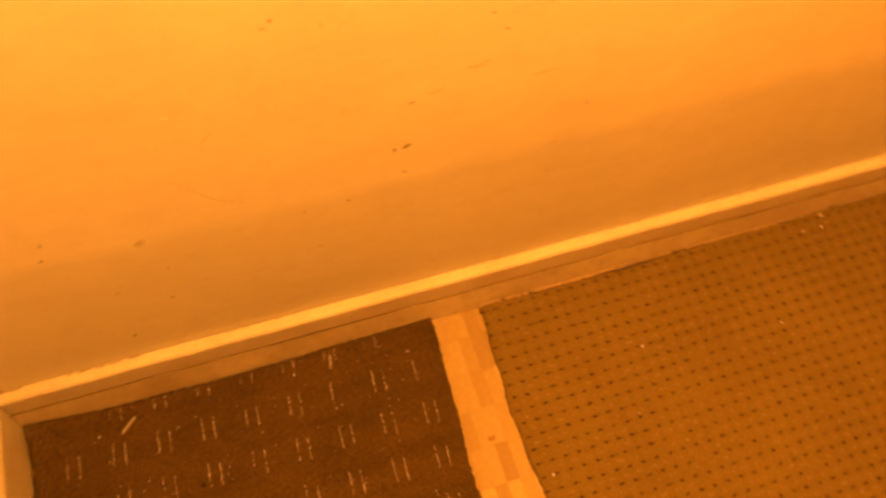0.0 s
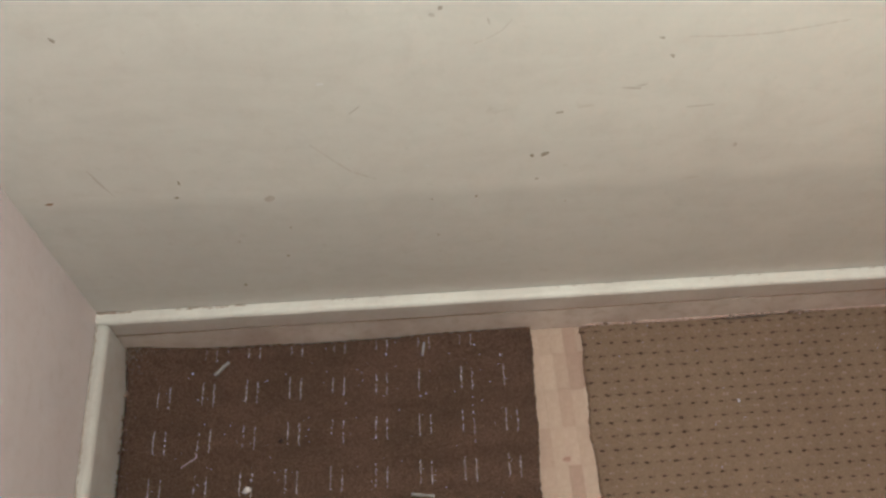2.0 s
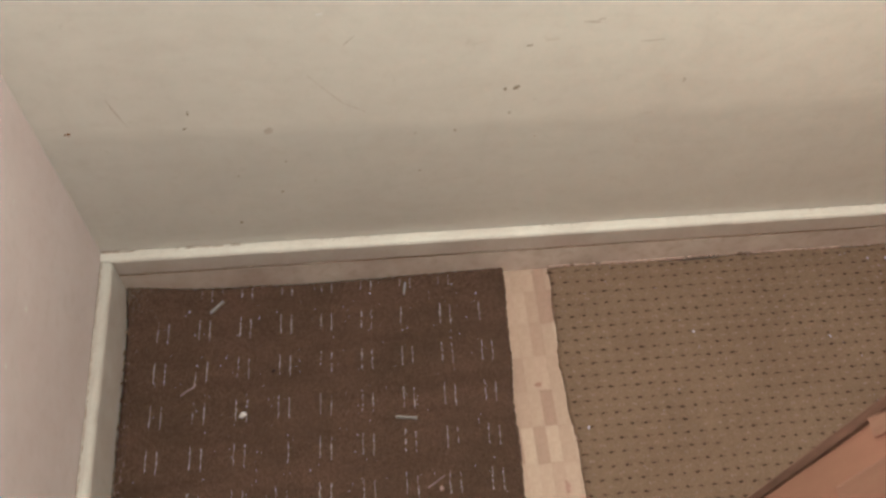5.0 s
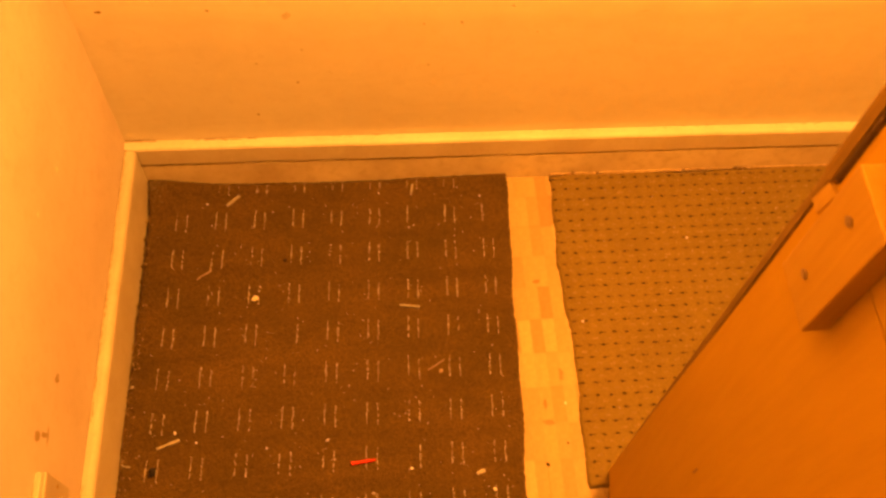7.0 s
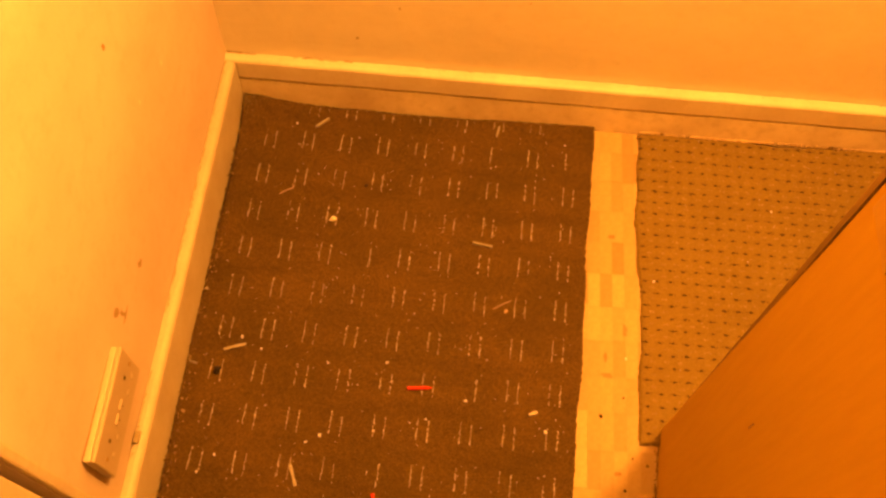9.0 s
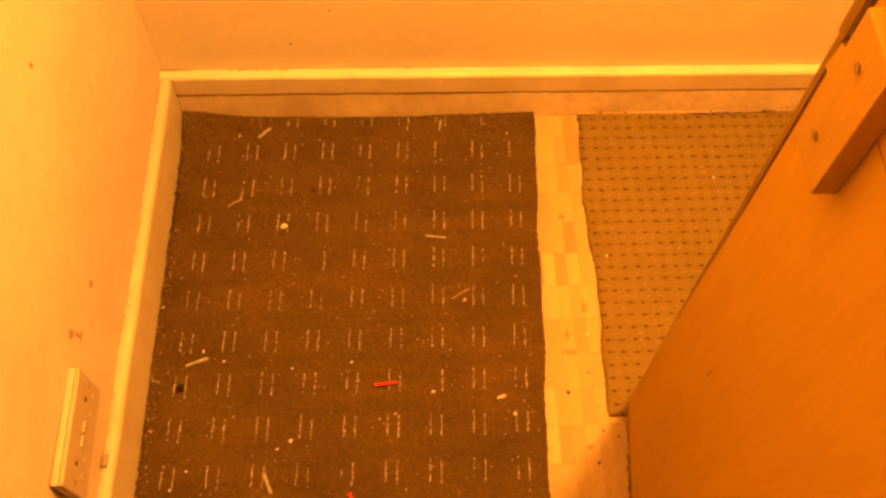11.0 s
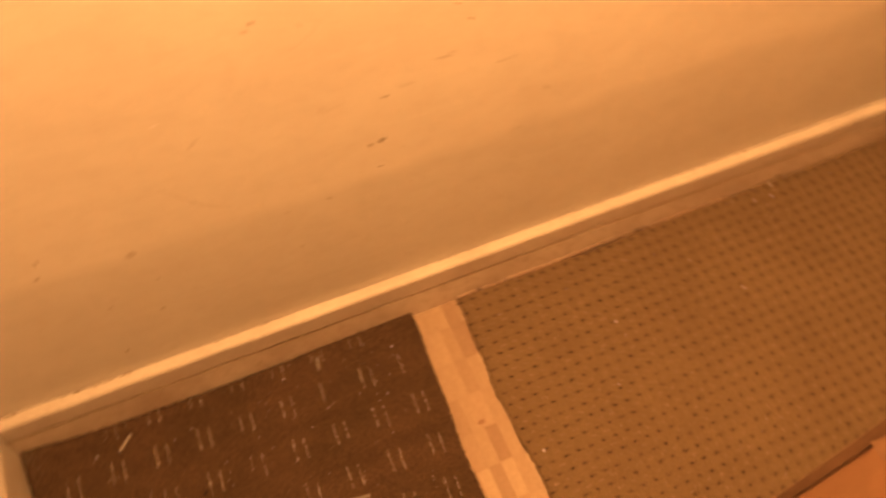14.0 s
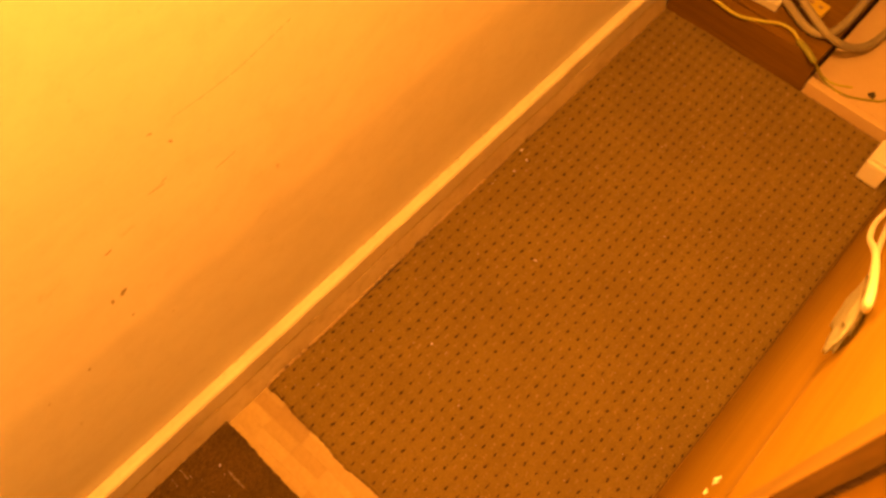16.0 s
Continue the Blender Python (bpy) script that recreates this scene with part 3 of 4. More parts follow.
for yc in (-0.7285, -0.6050):
    bm = bmesh.new()
    bmesh.ops.create_cone(bm, cap_ends=True, segments=12, radius1=0.0032, radius2=0.003, depth=0.0016)
    bmesh.ops.rotate(bm, verts=bm.verts, cent=(0, 0, 0), matrix=Matrix.Rotation(math.pi / 2, 3, "Y"))
    part("plate_screw", move(bm, lambda x, y, z: sk(SD + x, yc + y, 0.239 + z)), M["steel"], plate)

clip = base("cable_clip", "small grey cable clip on the skirting board's ledge", "cable clip", at=(-0.006, -0.670, SK_H))
part("saddle", box(-0.004, 0.004, -0.009, 0.009, 0.0002, 0.007, 0.0015), M["cable_grey"], clip)
part("nail", box(-0.0015, 0.0015, -0.0015, 0.0015, 0.0072, 0.0084, 0.0004), M["steel"], clip)

# ---- marks on the walls ----


def spot(parent, name, material, u, z, a, b, turn=0.0, west=False, seed=0):
    """A small raised blemish of irregular outline on a wall."""
    r = random.Random(seed)
    n = 9
    ring = []
    for k in range(n):
        q = 2 * math.pi * k / n
        s = r.uniform(0.6, 1.15)
        p, w = a * s * math.cos(q), b * s * math.sin(q)
        ring.append((p * math.cos(turn) - w * math.sin(turn), p * math.sin(turn) + w * math.cos(turn)))
    verts = []
    for p, w in ring:
        verts.append((WEST * (u + p), u + p, z + w) if west else (u + p, 0.0, z + w))
    for p, w in ring:
        p, w = p * 0.6, w * 0.6
        verts.append((WEST * (u + p) + 0.00015, u + p, z + w) if west else (u + p, -0.00015, z + w))
    faces = [(k, (k + 1) % n, n + (k + 1) % n, n + k) for k in range(n)] + [tuple(range(n, 2 * n))]
    return raw(name, verts, faces, material, parent)


for i, (u, z, a, b, turn, kind) in enumerate((
        (0.605, 0.468, 0.0022, 0.0045, 0.2, "dark_scuff"), (0.620, 0.470, 0.0045, 0.0058, -0.6, "dark_scuff"), (0.626, 0.550, 0.0042, 0.002, 0.1, "scuff"),
        (0.617, 0.417, 0.0032, 0.002, 0.3, "scuff"), (0.138, 0.698, 0.0022, 0.0042, 0.5, "dark_scuff"), (0.196, 0.447, 0.0011, 0.0052, 0.0, "dark_scuff"),
        (0.186, 0.416, 0.0034, 0.0022, 0.0, "dark_scuff"), (0.039, 0.416, 0.0065, 0.003, 0.1, "rust"), (0.373, 0.617, 0.005, 0.0025, 0.0, "bare_plaster"),
        (0.729, 0.637, 0.002, 0.0042, 0.7, "scuff"), (0.712, 0.665, 0.0035, 0.0016, -0.4, "scuff"), (0.698, 0.587, 0.013, 0.002, -0.1, "smudge"),
        (0.707, 0.591, 0.008, 0.0016, 0.3, "smudge"), (0.484, 0.710, 0.004, 0.003, 0.0, "smudge"), (0.492, 0.719, 0.003, 0.003, 0.0, "scuff"),
        (0.545, 0.384, 0.002, 0.003, 0.0, "scuff"), (0.490, 0.382, 0.002, 0.002, 0.0, "scuff"), (0.294, 0.402, 0.007, 0.008, 0.0, "smudge"),
        (0.298, 0.254, 0.0025, 0.0035, 0.0, "scuff"), (0.228, 0.173, 0.0025, 0.004, 0.4, "dark_scuff"), (0.538, 0.699, 0.0012, 0.005, 0.3, "smudge"),
        (0.405, 0.571, 0.0012, 0.011, -0.7, "smudge"), (0.846, 0.470, 0.003, 0.006, 0.0, "smudge"), (0.990, 0.503, 0.003, 0.002, 0.0, "bare_plaster"),
        (0.483, 0.458, 0.003, 0.001, 0.0, "bare_plaster"), (0.109, 0.454, 0.0014, 0.030, 0.25, "smudge"), (0.50, 0.29, 0.002, 0.002, 0, "scuff"),
        (0.24, 0.30, 0.002, 0.002, 0, "scuff"), (0.66, 0.36, 0.002, 0.003, 0, "smudge"), (0.31, 0.33, 0.002, 0.002, 0, "scuff"), (0.78, 0.55, 0.02, 0.0014, 0.1, "smudge"))):
    spot(wall_north, "scuff_mark", M[kind], u, z, a, b, turn, seed=i)
for i, (u, z, a, b, turn) in enumerate(((-0.222, 0.367, 0.004, 0.006, 0.2), (-0.332, 0.540, 0.004, 0.006, 0.1), (-0.470, 0.255, 0.006, 0.009, 0.4),
                                        (-0.556, 0.292, 0.007, 0.010, 0.3), (-0.545, 0.258, 0.013, 0.004, 0.2), (-0.548, 0.27, 0.004, 0.012, 0.1), (-0.31, 0.40, 0.003, 0.004, 0.0), (-0.12, 0.45, 0.003, 0.002, 0.0))):
    spot(wall_west, "scuff_mark", M["rust" if i in (1,) else "west_scuff" if i in (2, 3, 4, 5) else "smudge"], u, z, a, b, turn, True, seed=50 + i)


def scratch(parent, pts, width):
    """A faint scratch: short thin blemishes along a line on the north wall."""
    k = 0
    for (x0, z0), (x1, z1) in zip(pts, pts[1:]):
        n = 3
        for q in range(n):
            t = (q + 0.5) / n
            spot(parent, "scratch", M["faint"], x0 + (x1 - x0) * t, z0 + (z1 - z0) * t, math.hypot(x1 - x0, z1 - z0) / n * 0.55, width, math.atan2(z1 - z0, x1 - x0), seed=int(900 + k + x0 * 100))
            k += 1


scratch(wall_north, ((0.352, 0.512), (0.372, 0.484), (0.396, 0.452), (0.425, 0.434)), 0.0009)
scratch(wall_north, ((0.739, 0.665), (0.78, 0.663), (0.824, 0.665), (0.86, 0.672), (0.897, 0.680)), 0.0014)
scratch(wall_north, ((0.56, 0.70), (0.553, 0.687), (0.541, 0.676), (0.526, 0.668)), 0.0007)

# ---- litter on the carpets ----


def flake(label, material, x, y, x2, y2, width, thick, seed, category="debris"):
    """A flat splinter lying between two points, its ends uneven."""
    r = random.Random(seed)
    d = Vector((x2 - x, y2 - y))
    n = 5
    bm = bmesh.new()
    side = Vector((-d.y, d.x)).normalized()
    tops, lows = [], []
    for i in range(n + 1):
        c = Vector((x, y)) + d * (i / n) - Vector(((x + x2) / 2, (y + y2) / 2))
        w = width * r.uniform(0.28, 0.48)
        h = thick * r.uniform(0.7, 1.2)
        tops.append([bm.verts.new((*(c + side * w * k), h)) for k in (-0.8, 0.8)])
        lows.append([bm.verts.new((*(c + side * w * k), 0)) for k in (-1, 1)])
    for i in range(n):
        bm.faces.new((tops[i][0], tops[i][1], tops[i + 1][1], tops[i + 1][0]))
        bm.faces.new((lows[i][0], tops[i][0], tops[i + 1][0], lows[i + 1][0]))
        bm.faces.new((tops[i][1], lows[i][1], lows[i + 1][1], tops[i + 1][1]))
        bm.faces.new((lows[i][1], lows[i][0], lows[i + 1][0], lows[i + 1][1]))
    for i in (0, n):
        bm.faces.new((lows[i][0], lows[i][1], tops[i][1], tops[i][0]))
    ob = part("splinter", bm, material)
    ob.location = ((x + x2) / 2, (y + y2) / 2, 0.0012)
    return tagged(ob, label, category, "litter on the carpet")


flake("grey plaster splinter lying on brown carpet", M["grey_chip"], 0.154, -0.069, 0.175, -0.049, 0.0062, 0.003, 1)
flake("thin grey splinter lying on brown carpet", M["grey_chip"], 0.477, -0.058, 0.481, -0.036, 0.0045, 0.0025, 2)
flake("flat grey splinter lying on brown carpet", M["grey_chip"], 0.446, -0.273, 0.480, -0.278, 0.0062, 0.003, 3)
flake("pale wooden splinter lying on brown carpet", M["grey_chip"], 0.064, -0.496, 0.098, -0.484, 0.0062, 0.003, 4)
flake("upright grey splinter lying on brown carpet", M["grey_chip"], 0.194, -0.668, 0.206, -0.698, 0.006, 0.003, 5)
flake("small green-grey chip beside the skirting board", M["grey_chip"], 0.014, -0.519, 0.027, -0.522, 0.004, 0.002, 6)
flake("thin wood sliver lying on brown carpet", M["wood_chip"], 0.486, -0.390, 0.515, -0.373, 0.0022, 0.0015, 7)
flake("pale plaster chip lying on brown carpet", M["dull_chip"], 0.550, -0.562, 0.563, -0.557, 0.0075, 0.003, 8)
tagged(part("wood_curl", tube([(0.110, -0.211, 0.003), (0.119, -0.206, 0.007), (0.127, -0.201, 0.006), (0.132, -0.195, 0.003), (0.130, -0.190, 0.003)], 0.0011, 6), M["wood_chip"]), "curled wood shaving lying on brown carpet", "debris", "litter on the carpet")


def wall_plug(x, y, x2, y2, seed):
    """A ribbed red plastic wall plug with a split end."""
    p, q = Vector((x, y, 0.0045)), Vector((x2, y2, 0.0045))
    length = (q - p).length
    bm = bmesh.new()
    rings = []
    n = 16
    for i in range(n + 1):
        rad = 0.0023 + (0.0006 if i % 3 == 1 else 0) + (0.001 if i == 0 else 0) - (0.0008 if i > 13 else 0)
        rings.append([bm.verts.new((length * i / n, rad * math.cos(w), rad * math.sin(w))) for w in (2 * math.pi * k / 8 for k in range(8))])
    for a, b in zip(rings, rings[1:]):
        for k in range(8):
            bm.faces.new((a[k], a[(k + 1) % 8], b[(k + 1) % 8], b[k]))
    bm.faces.new(rings[0]), bm.faces.new(rings[-1])
    ob = part("wall_plug", bm, M["red"])
    ob.location = p
    ob.rotation_euler = (0, 0, math.atan2(y2 - y, x2 - x))
    return tagged(ob, "red plastic wall plug lying on brown carpet", "wall plug", "red wall plugs")


wall_plug(0.359, -0.536, 0.396, -0.532, 1)
wall_plug(0.321, -0.701, 0.331, -0.738, 2)
wall_plug(0.305, -0.730, 0.303, -0.762, 3)

for i, (x, y, s, kind) in enumerate(((0.207, -0.250, 0.0075, "chipw"), (0.256, -0.180, 0.0036, "black"), (0.507, -0.393, 0.0042, "wood_chip"), (0.090, -0.473, 0.0032, "chipw"),
                                     (0.061, -0.533, 0.0095, "black"), (0.019, -0.395, 0.003, "chipw"), (0.230, -0.504, 0.002, "chipw"), (0.323, -0.496, 0.003, "chipw"),
                                     (0.451, -0.548, 0.0032, "chipw"), (0.391, -0.582, 0.0022, "chipw"), (0.576, -0.587, 0.0036, "chipw"), (0.232, -0.620, 0.0034, "chipw"),
                                     (0.212, -0.632, 0.003, "chipw"), (0.079, -0.662, 0.0026, "chipw"), (0.057, -0.689, 0.0026, "chipw"), (0.123, -0.490, 0.0022, "chipw"),
                                     (0.313, -0.607, 0.002, "chipw"), (0.367, -0.589, 0.002, "chipw"), (0.512, -0.601, 0.002, "wood_chip"), (0.705, -0.455, 0.0028, "chipw"),
                                     (0.052, -0.062, 0.003, "chipw"), (0.12, -0.064, 0.0018, "chipw"), (0.42, -0.052, 0.0022, "chipw"), (0.56, -0.045, 0.0016, "chipw"), (0.60, -0.065, 0.0018, "chipw"),
                                     (0.962, -0.166, 0.0024, "chipw"), (1.198, -0.193, 0.0026, "chipw"), (1.349, -0.052, 0.0035, "chipw"), (1.33, -0.066, 0.003, "wood_chip"), (0.752, -0.317, 0.0024, "chipw"), (1.36, -0.03, 0.003, "chipw"), (1.315, -0.05, 0.0022, "chipw"),
                                     (1.096, -0.0245, 0.0042, "wood_chip"), (0.70, -0.52, 0.002, "black"), (0.664, -0.552, 0.0034, "black"), (0.7124, -0.6153, 0.0026, "black"), (0.735, -0.625, 0.0026, "black"), (0.70, -0.665, 0.0026, "black"))):
    ob = part("crumb", lump(s, s * rng.uniform(0.5, 0.95), s * 0.55, 0.3, 1, 100 + i), M[kind])
    ob.location = (x, y, 0.0008 if not (0.66 < x < 0.726 or y < -0.6 and x > 0.64) else FLOOR_Z)
    ob.rotation_euler = (0, 0, rng.uniform(0, 3))
    words = {"chipw": "white plaster crumb lying on carpet", "black": "dark crumb lying on carpet", "wood_chip": "pale wood crumb lying on carpet"}[kind]
    tagged(ob, words, "crumb", "litter on the carpet")
# fine dust of plaster, beyond counting
items = []
r = random.Random(31)
for k in range(420):
    x, y = r.uniform(0.03, 0.62), -0.03 - 0.85 * r.random()
    s = r.uniform(0.0004, 0.0011) * (1.5 if r.random() < 0.08 else 1)
    items.append((x, y, 0.001, s * r.uniform(1, 1.8), s, s, r.uniform(0, 3)))
for k in range(120):
    x, y = r.uniform(0.74, 1.8), -0.03 - 0.54 * r.random()
    s = r.uniform(0.0004, 0.001)
    items.append((x, y, 0.001, s * r.uniform(1, 1.8), s, s, r.uniform(0, 3)))
v, f = beads(items, 5)
dust_m = speckled("plaster_dust", [(0.32, 0.27, 0.21), (0.62, 0.57, 0.48)])
tagged(raw("plaster_dust", v, f, dust_m), "scattered specks of plaster dust on the carpets", "dust", kind="stuff")

# fluff and grit gathered along the west skirting board
items, grit = [], []
r = random.Random(33)
for k in range(760):
    y = -0.03 - 0.76 * r.random() ** 0.75
    x = 0.0195 + WEST * y + abs(r.gauss(0, 0.0075))
    s = r.uniform(0.0005, 0.0016)
    (items if r.random() < 0.2 else grit).append((x, y, 0.0006, s * r.uniform(1, 2.6), s * 0.8, s, r.uniform(0, 3)))
v, f = beads(items, 5)
tagged(raw("carpet_fluff", v, f, M["fray"]), "tan fluff along the foot of the skirting board", "fluff", kind="stuff")
v, f = beads(grit, 5)
tagged(raw("dark_grit", v, f, speckled("foot_grit", [(0.075, 0.048, 0.02), (0.16, 0.105, 0.05)])), "dark grit along the foot of the skirting board", "grit", kind="stuff")

# brown specks strewn along the cupboard's foot
items = []
for k in range(420):
    y = -0.598 - 0.36 * r.random()
    s = r.uniform(0.0006, 0.0015)
    items.append((0.7570 + 0.09 * (y + 0.565) - abs(r.gauss(0, 0.0024)), y, FLOOR_Z, s * r.uniform(1.2, 3.2), s * 0.8, s * 0.6, 1.57 + r.uniform(-0.5, 0.5)))
v, f = beads(items, 5)
tagged(raw("floor_dirt", v, f, speckled("floor_dirt", [(0.11, 0.068, 0.03), (0.17, 0.11, 0.05)])), "brown specks along the cupboard's foot", "dirt", kind="stuff")

# dirt caught behind the skirting board's top edge and in the room's corner
items = []
r = random.Random(37)
for k in range(260):
    u = r.random() ** 1.6 * 1.5
    if noise.noise(Vector((u * 9, 4.0, 1.0))) < 0.02 and u > 0.05:
        continue
    s = r.uniform(0.0004, 0.0011) * (1.5 if u < 0.25 else 1.0)
    items.append((0.004 + u, -0.0016 - abs(r.gauss(0, 0.0012)), SK_H - 0.0001, s * r.uniform(2, 8), s * 0.8, s * 0.7, r.uniform(-0.15, 0.15)))
for k in range(520):
    u = r.random() ** 1.1 * 0.74
    if noise.noise(Vector((u * 9, 8.0, 1.0))) < -0.2 and u > 0.05:
        continue
    s = r.uniform(0.0004, 0.0010)
    items.append((0.0018 + WEST * -u + abs(r.gauss(0, 0.0012)), -0.02 - u, SK_H - 0.0001, s * r.uniform(2, 8), s * 0.8, s * 0.7, 1.57 + r.uniform(-0.15, 0.15)))
v, f = beads(items, 5)
tagged(raw("joint_dirt", v, f, speckled("joint_dirt", [(0.26, 0.19, 0.11), (0.42, 0.34, 0.23)])), "brown dirt along the top of the skirting boards", "dirt", kind="stuff")
# matted fluff in the corner of the brown carpet
items = []
for k in range(150):
    a, b = abs(r.gauss(0, 0.016)), abs(r.gauss(0, 0.02))
    x, y = 0.021 + a, -0.022 - b
    z = 0.019 * math.exp(-((x - 0.02) / 0.075) ** 2) * math.exp(-((y + 0.02) / 0.042) ** 2) + pile_z(x, y)
    s = r.uniform(0.0005, 0.0012)
    items.append((x, y, z, s * r.uniform(1, 4), s * 0.6, s, r.uniform(0, 3)))
v, f = beads(items, 5)
tagged(raw("corner_fluff", v, f, speckled("corner_fluff", [(0.10, 0.085, 0.04), (0.24, 0.19, 0.10), (0.15, 0.12, 0.06)])), "matted brown fluff in the carpet's corner", "fluff", kind="stuff")
# dark tufts torn loose at the beige carpet's back edge
for i, (x, y, s) in enumerate(((1.097, -0.0245, 0.0085), (1.083, -0.0240, 0.0045), (0.775, -0.024, 0.0036), (1.385, -0.0205, 0.0045), (1.396, -0.020, 0.0036))):
    ob = part("torn_tuft", lump(s, min(0.0022, s * 0.5), min(0.002, s * 0.5), 0.5, 2, 300 + i), M["brown_tuft"])
    ob.location = (x, y, 0.0012)
    tagged(ob, "dark torn tuft at the beige carpet's frayed edge", "carpet tuft", "torn tufts")

# ---- far end: low platform, packet and cables ----
PX, PH = 1.852, 0.095
platform = base("low_platform", "low reddish-brown wooden platform across the carpet's end", "platform", at=(1.9, -0.17, FLOOR_Z))
part("front_board", move(box(PX, PX + 0.02, -0.336, -0.0195, 0, PH, 0.002), lambda x, y, z: (x - 1.9 - 0.03 * (y + 0.336) * 1.0, y + 0.17, z)), M["mahogany"], platform)
part("top_board", move(box(PX + 0.02, 2.19, -0.336, -0.0195, PH - 0.02, PH - 0.001, 0.001), lambda x, y, z: (x - 1.9, y + 0.17, z)), M["mahogany"], platform)
cream_box = base("cream_box", "low cream painted board box standing at the carpet's end", "box", at=(1.95, -0.5, FLOOR_Z))
part("front", move(box(1.852, 1.868, -0.70, -0.3375, 0, 0.034, 0.002), lambda x, y, z: (x - 1.95, y + 0.5, z)), M["cream_board"], cream_box)
part("top", move(box(1.8685, 2.19, -0.70, -0.3375, 0.018, 0.033, 0.001), lambda x, y, z: (x - 1.95, y + 0.5, z)), M["cream_board"], cream_box)
ZT = PH + FLOOR_Z
packet = base("cable_packet", "white card packet printed in blue and dark bars", "packet", at=(1.917, -0.100, ZT))
part("sleeve", box(-0.032, 0.032, -0.11, 0.11, 0, 0.018, 0.002), M["card"], packet)
part("blue_patch", box(-0.020, 0.018, -0.060, -0.030, 0.0182, 0.0188), M["blue"], packet)
part("blue_band", box(-0.004, 0.012, 0.0, 0.10, 0.0182, 0.0188), M["ink"], packet)
for k in range(3):
    part("print_bar", box(-0.02 + k * 0.015, -0.014 + k * 0.015, -0.100, -0.066, 0.0182, 0.0188), M["ink"], packet)
packet.rotation_euler = (0, 0, 0.10)


def eased(points, steps=8):
    """A smooth line through the given points."""
    p = [Vector(q) for q in points]
    p = [p[0]] + p + [p[-1]]
    out = []
    for a, b, c, d in zip(p, p[1:], p[2:], p[3:]):
        for k in range(steps):
            t = k / steps
            out.append(0.5 * (2 * b + (c - a) * t + (2 * a - 5 * b + 4 * c - d) * t * t + (3 * b - a - 3 * c + d) * t ** 3))
    return [tuple(q) for q in out] + [tuple(p[-1])]


def cable(name, pts, rad, material, label):
    return tagged(part(name, tube(eased(pts), rad), material, smooth=True), label, "cable", "cables at the platform")


cable("earth_wire", [(1.836, -0.024, ZT + 0.030), (1.838, -0.06, ZT + 0.005), (1.8405, -0.108, ZT + 0.001), (1.8405, -0.16, ZT - 0.002), (1.852, -0.2015, ZT + 0.0045), (1.874, -0.2356, ZT + 0.0045), (1.875, -0.262, ZT + 0.0045), (1.862, -0.285, ZT + 0.004)], 0.0034, M["earth"], "green and yellow earth wire trailing over the platform")
cable("grey_cable", [(2.06, -0.05, ZT + 0.010), (1.965, -0.15, ZT + 0.012), (1.912, -0.2336, ZT + 0.014), (1.893, -0.2817, ZT + 0.012), (1.905, -0.3150, ZT + 0.012), (1.955, -0.3270, ZT + 0.009), (2.05, -0.326, ZT + 0.009), (2.16, -0.32, ZT + 0.009)], 0.0085, M["cable_grey"], "thick grey cable looped over the platform")
cable("grey_cable", [(2.13, -0.03, ZT + 0.010), (2.02, -0.12, ZT + 0.022), (1.945, -0.21, ZT + 0.034), (1.900, -0.290, ZT + 0.030), (1.905, -0.336, ZT + 0.010), (1.952, -0.368, ZT - 0.022), (2.02, -0.388, ZT - 0.042), (2.14, -0.395, ZT - 0.053)], 0.008, M["cable_grey"], "thick grey cable looped over the platform")
stub = base("cable_end", "stripped green and yellow cable end over the platform's edge", "cable end", "cables at the platform", at=(1.852, -0.288, ZT))
part("sheath", tube([(0.006, 0.004, 0.008), (-0.002, -0.018, 0.007), (-0.0125, -0.044, 0.002)], 0.0062, 10), M["earth_green"], stub, "green and yellow sheath", True)
part("core", tube(eased([(-0.0125, -0.044, 0.002), (0.010, -0.056, -0.030), (0.0295, -0.070, -0.0585), (0.032, -0.094, -0.0595), (0.049, -0.122, -0.0595)]), 0.0021), M["earth"], stub, "thin yellow-green core", True)
part("core", tube(eased([(-0.0115, -0.044, 0.004), (0.006, -0.060, -0.034), (0.0205, -0.082, -0.0590), (0.0225, -0.124, -0.0595), (0.0475, -0.1655, -0.0595), (0.0655, -0.184, -0.0595), (0.14, -0.215, -0.0595)]), 0.0021), M["earth_green"], stub, "thin green core", True)
tagged(part("dark_crumb", lump(0.005, 0.007, 0.006, 0.3, 2, 91), M["cable_dark"]), "small dark lump on the cream box", "crumb").location = (1.907, -0.447, 0.0252)
terminal = base("terminal_block", "small yellow plastic connector beside the cables", "connector", at=(1.958, -0.262, ZT))
part("housing", box(-0.018, 0.018, -0.024, 0.024, 0.0, 0.012, 0.003), M["yellow"], terminal)
for k in (-0.010, 0.010):
    part("terminal_screw", box(-0.004, 0.004, k - 0.004, k + 0.004, 0.0122, 0.0138, 0.0008), M["steel"], terminal)

# white flex and a clear bag hanging on the cupboard's pale side
YF = -0.585

tagged(part("white_flex", tube(eased([(1.46, YF + 0.004, 0.32), (1.36, YF + 0.012, 0.42), (1.25, YF + 0.022, 0.50), (1.14, YF + 0.024, 0.60), (1.02, YF + 0.022, 0.73), (0.93, YF + 0.018, 0.81), (0.905, YF + 0.014, 0.82), (0.93, YF + 0.011, 0.785), (1.03, YF + 0.010, 0.69), (1.16, YF + 0.009, 0.57), (1.32, YF + 0.006, 0.43)]), 0.0034), M["white_plastic"], smooth=True), "white flex looped against the pale board", "cable")
bm = bmesh.new()
bmesh.ops.create_icosphere(bm, subdivisions=4, radius=1.0)
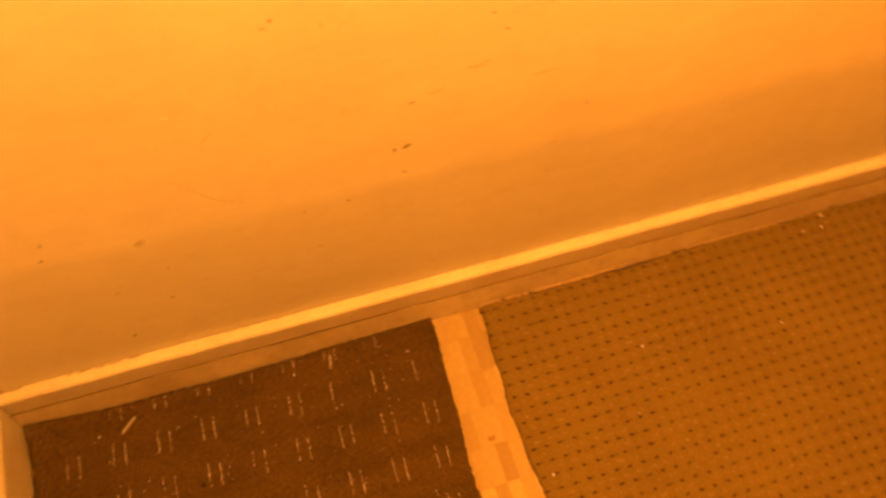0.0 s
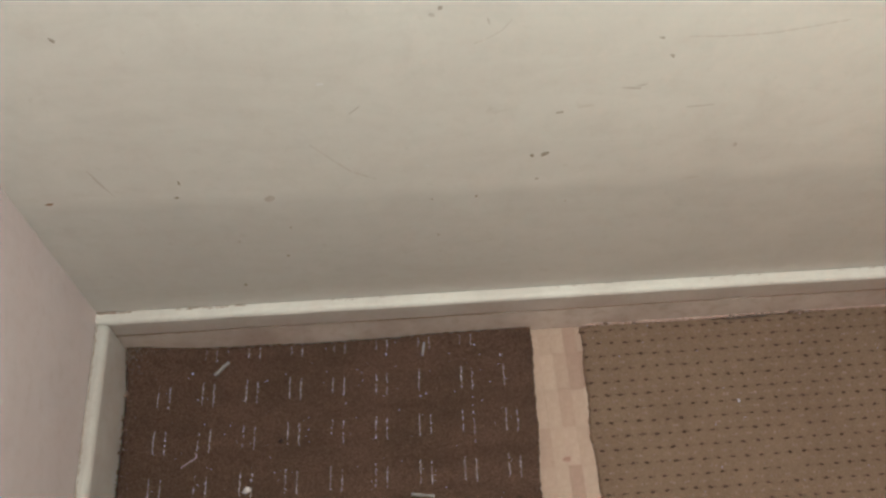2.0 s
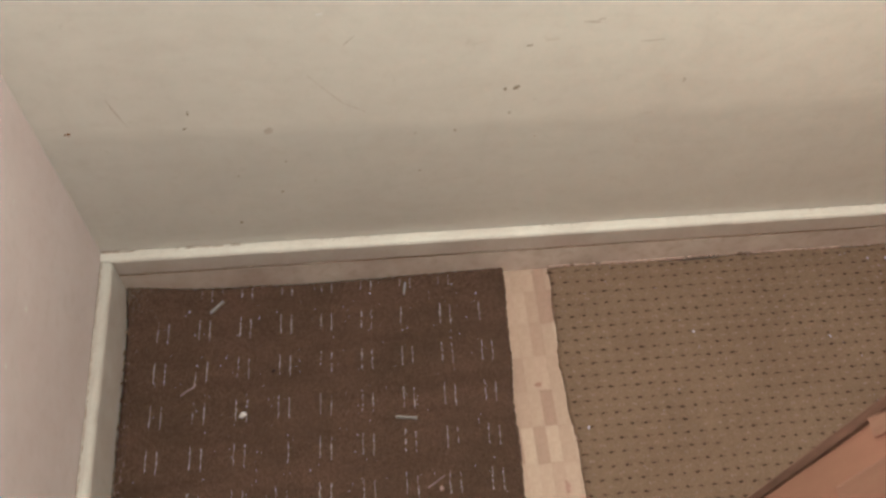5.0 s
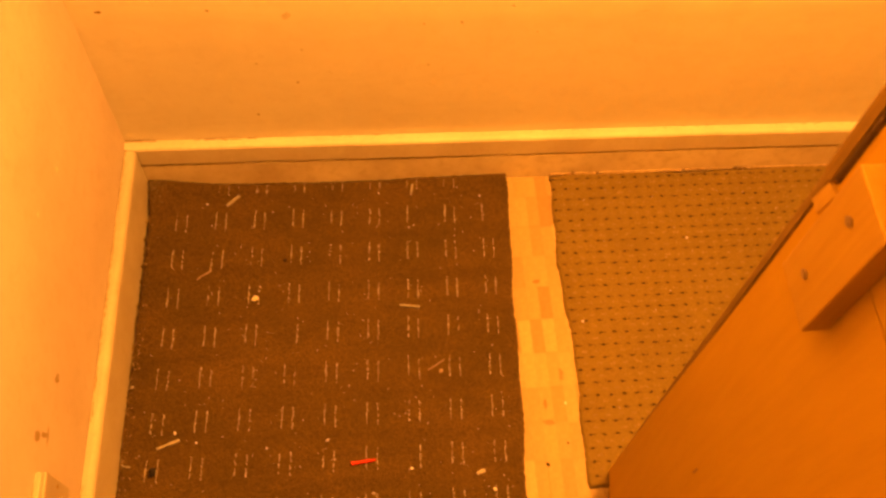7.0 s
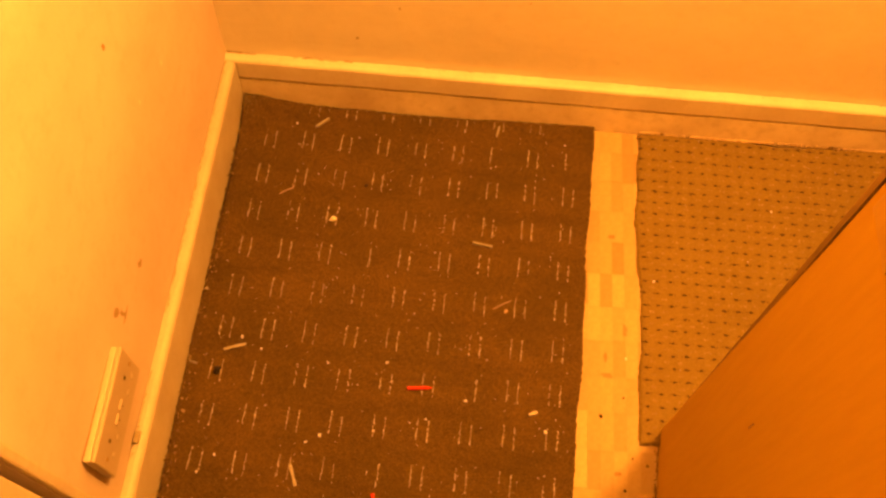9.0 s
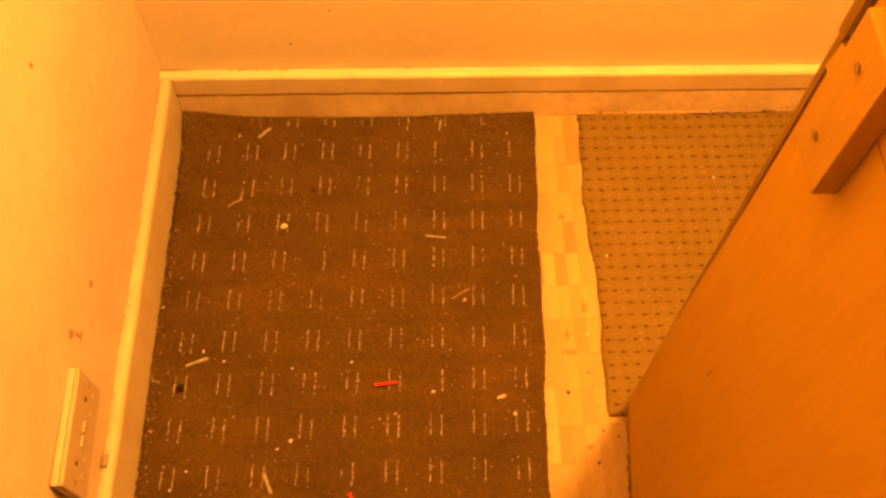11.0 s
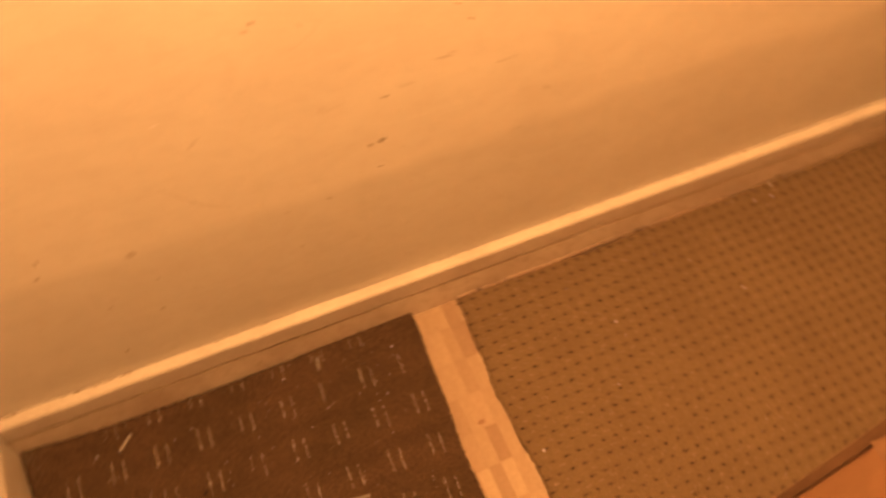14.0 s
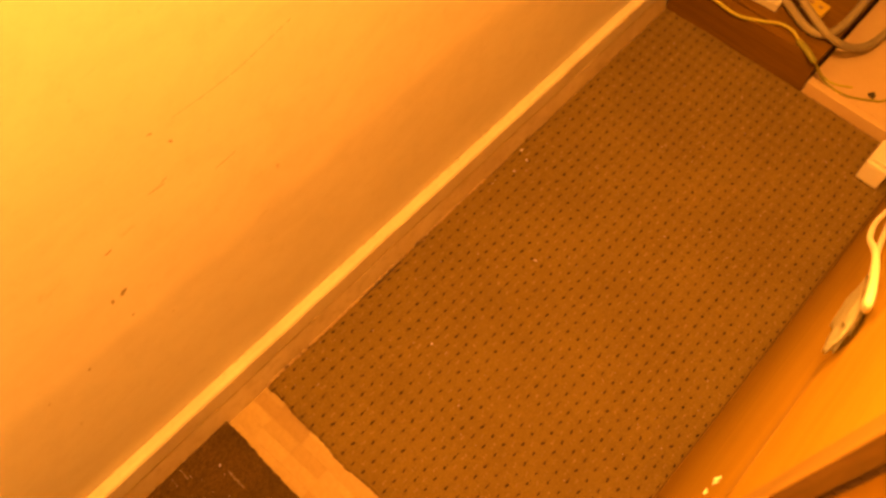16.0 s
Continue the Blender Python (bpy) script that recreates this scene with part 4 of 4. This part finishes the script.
for vtx in bm.verts:
    p = vtx.co
    k = 1 + 0.25 * noise.noise(p * 2.3) + 0.1 * noise.noise(p * 6.0)
    vtx.co = Vector((0.955 + 0.062 * p.x * k, YF + 0.011 + 0.007 * p.y * k, 0.735 + 0.030 * p.z * k - 0.042 * p.x))
tagged(part("plastic_bag", bm, M["bag"], smooth=True), "crumpled clear plastic bag hanging on the board", "bag")
tagged(part("torn_paper", lump(0.0042, 0.002, 0.004, 0.6, 2, 77), M["chipw"]), "torn scrap of white paper on the board", "paper scrap").location = (0.80, -0.574, 0.66)
tagged(part("torn_paper", lump(0.003, 0.0015, 0.002, 0.6, 2, 79), M["chipw"]), "torn scrap of white paper on the board", "paper scrap").location = (0.794, -0.5745, 0.646)

adaptor = base("plug_adaptor", "white plastic plug adaptor standing on the carpet", "plug adaptor", at=(1.777, -0.537, 0.0))
part("body", box(-0.035, 0.035, -0.022, 0.022, 0.001, 0.052, 0.005), M["white_plastic"], adaptor)
part("cap", box(-0.028, 0.028, -0.017, 0.017, 0.0522, 0.060, 0.003), M["white_plastic"], adaptor)

# ---- parquet blocks of the bare strip ----
BW, BL = 0.0205, 0.060
block = bmesh.new()
bmesh.ops.create_cube(block, size=1.0)
for vtx in block.verts:
    vtx.co = Vector((vtx.co.x * (BW - 0.00008) * (0.997 if vtx.co.z > 0 else 1), vtx.co.y * (BL - 0.00008) * (0.999 if vtx.co.z > 0 else 1), vtx.co.z * 0.004))
block_mesh = bpy.data.meshes.new("parquet_block")
block.to_mesh(block_mesh)
block.free()
block_mesh.materials.append(M["parquet"])
r = random.Random(41)
for i in range(10):
    for j in range(19):
        ob = new("parquet_block", block_mesh)
        ob.parent = floor
        shift = (0.0, 0.002, -0.001, 0.0015, 0.001)[i % 5]
        ob.location = (0.592 + i * BW, -0.035 - j * BL - shift, FLOOR_Z - 0.002 + r.uniform(-0.0002, 0.0002))

# stains on the bare strip
for k, (x, y, a, b) in enumerate(((0.674, -0.485, 0.009, 0.004), (0.672, -0.455, 0.003, 0.007), (0.684, -0.235, 0.006, 0.004), (0.704, -0.405, 0.004, 0.009), (0.690, -0.640, 0.006, 0.003))):
    ob = part("stain", lump(a, b, 0.0001, 0.45, 2, 500 + k), M["stain"], floor)
    ob.location = (x, y, FLOOR_Z + 0.0003)
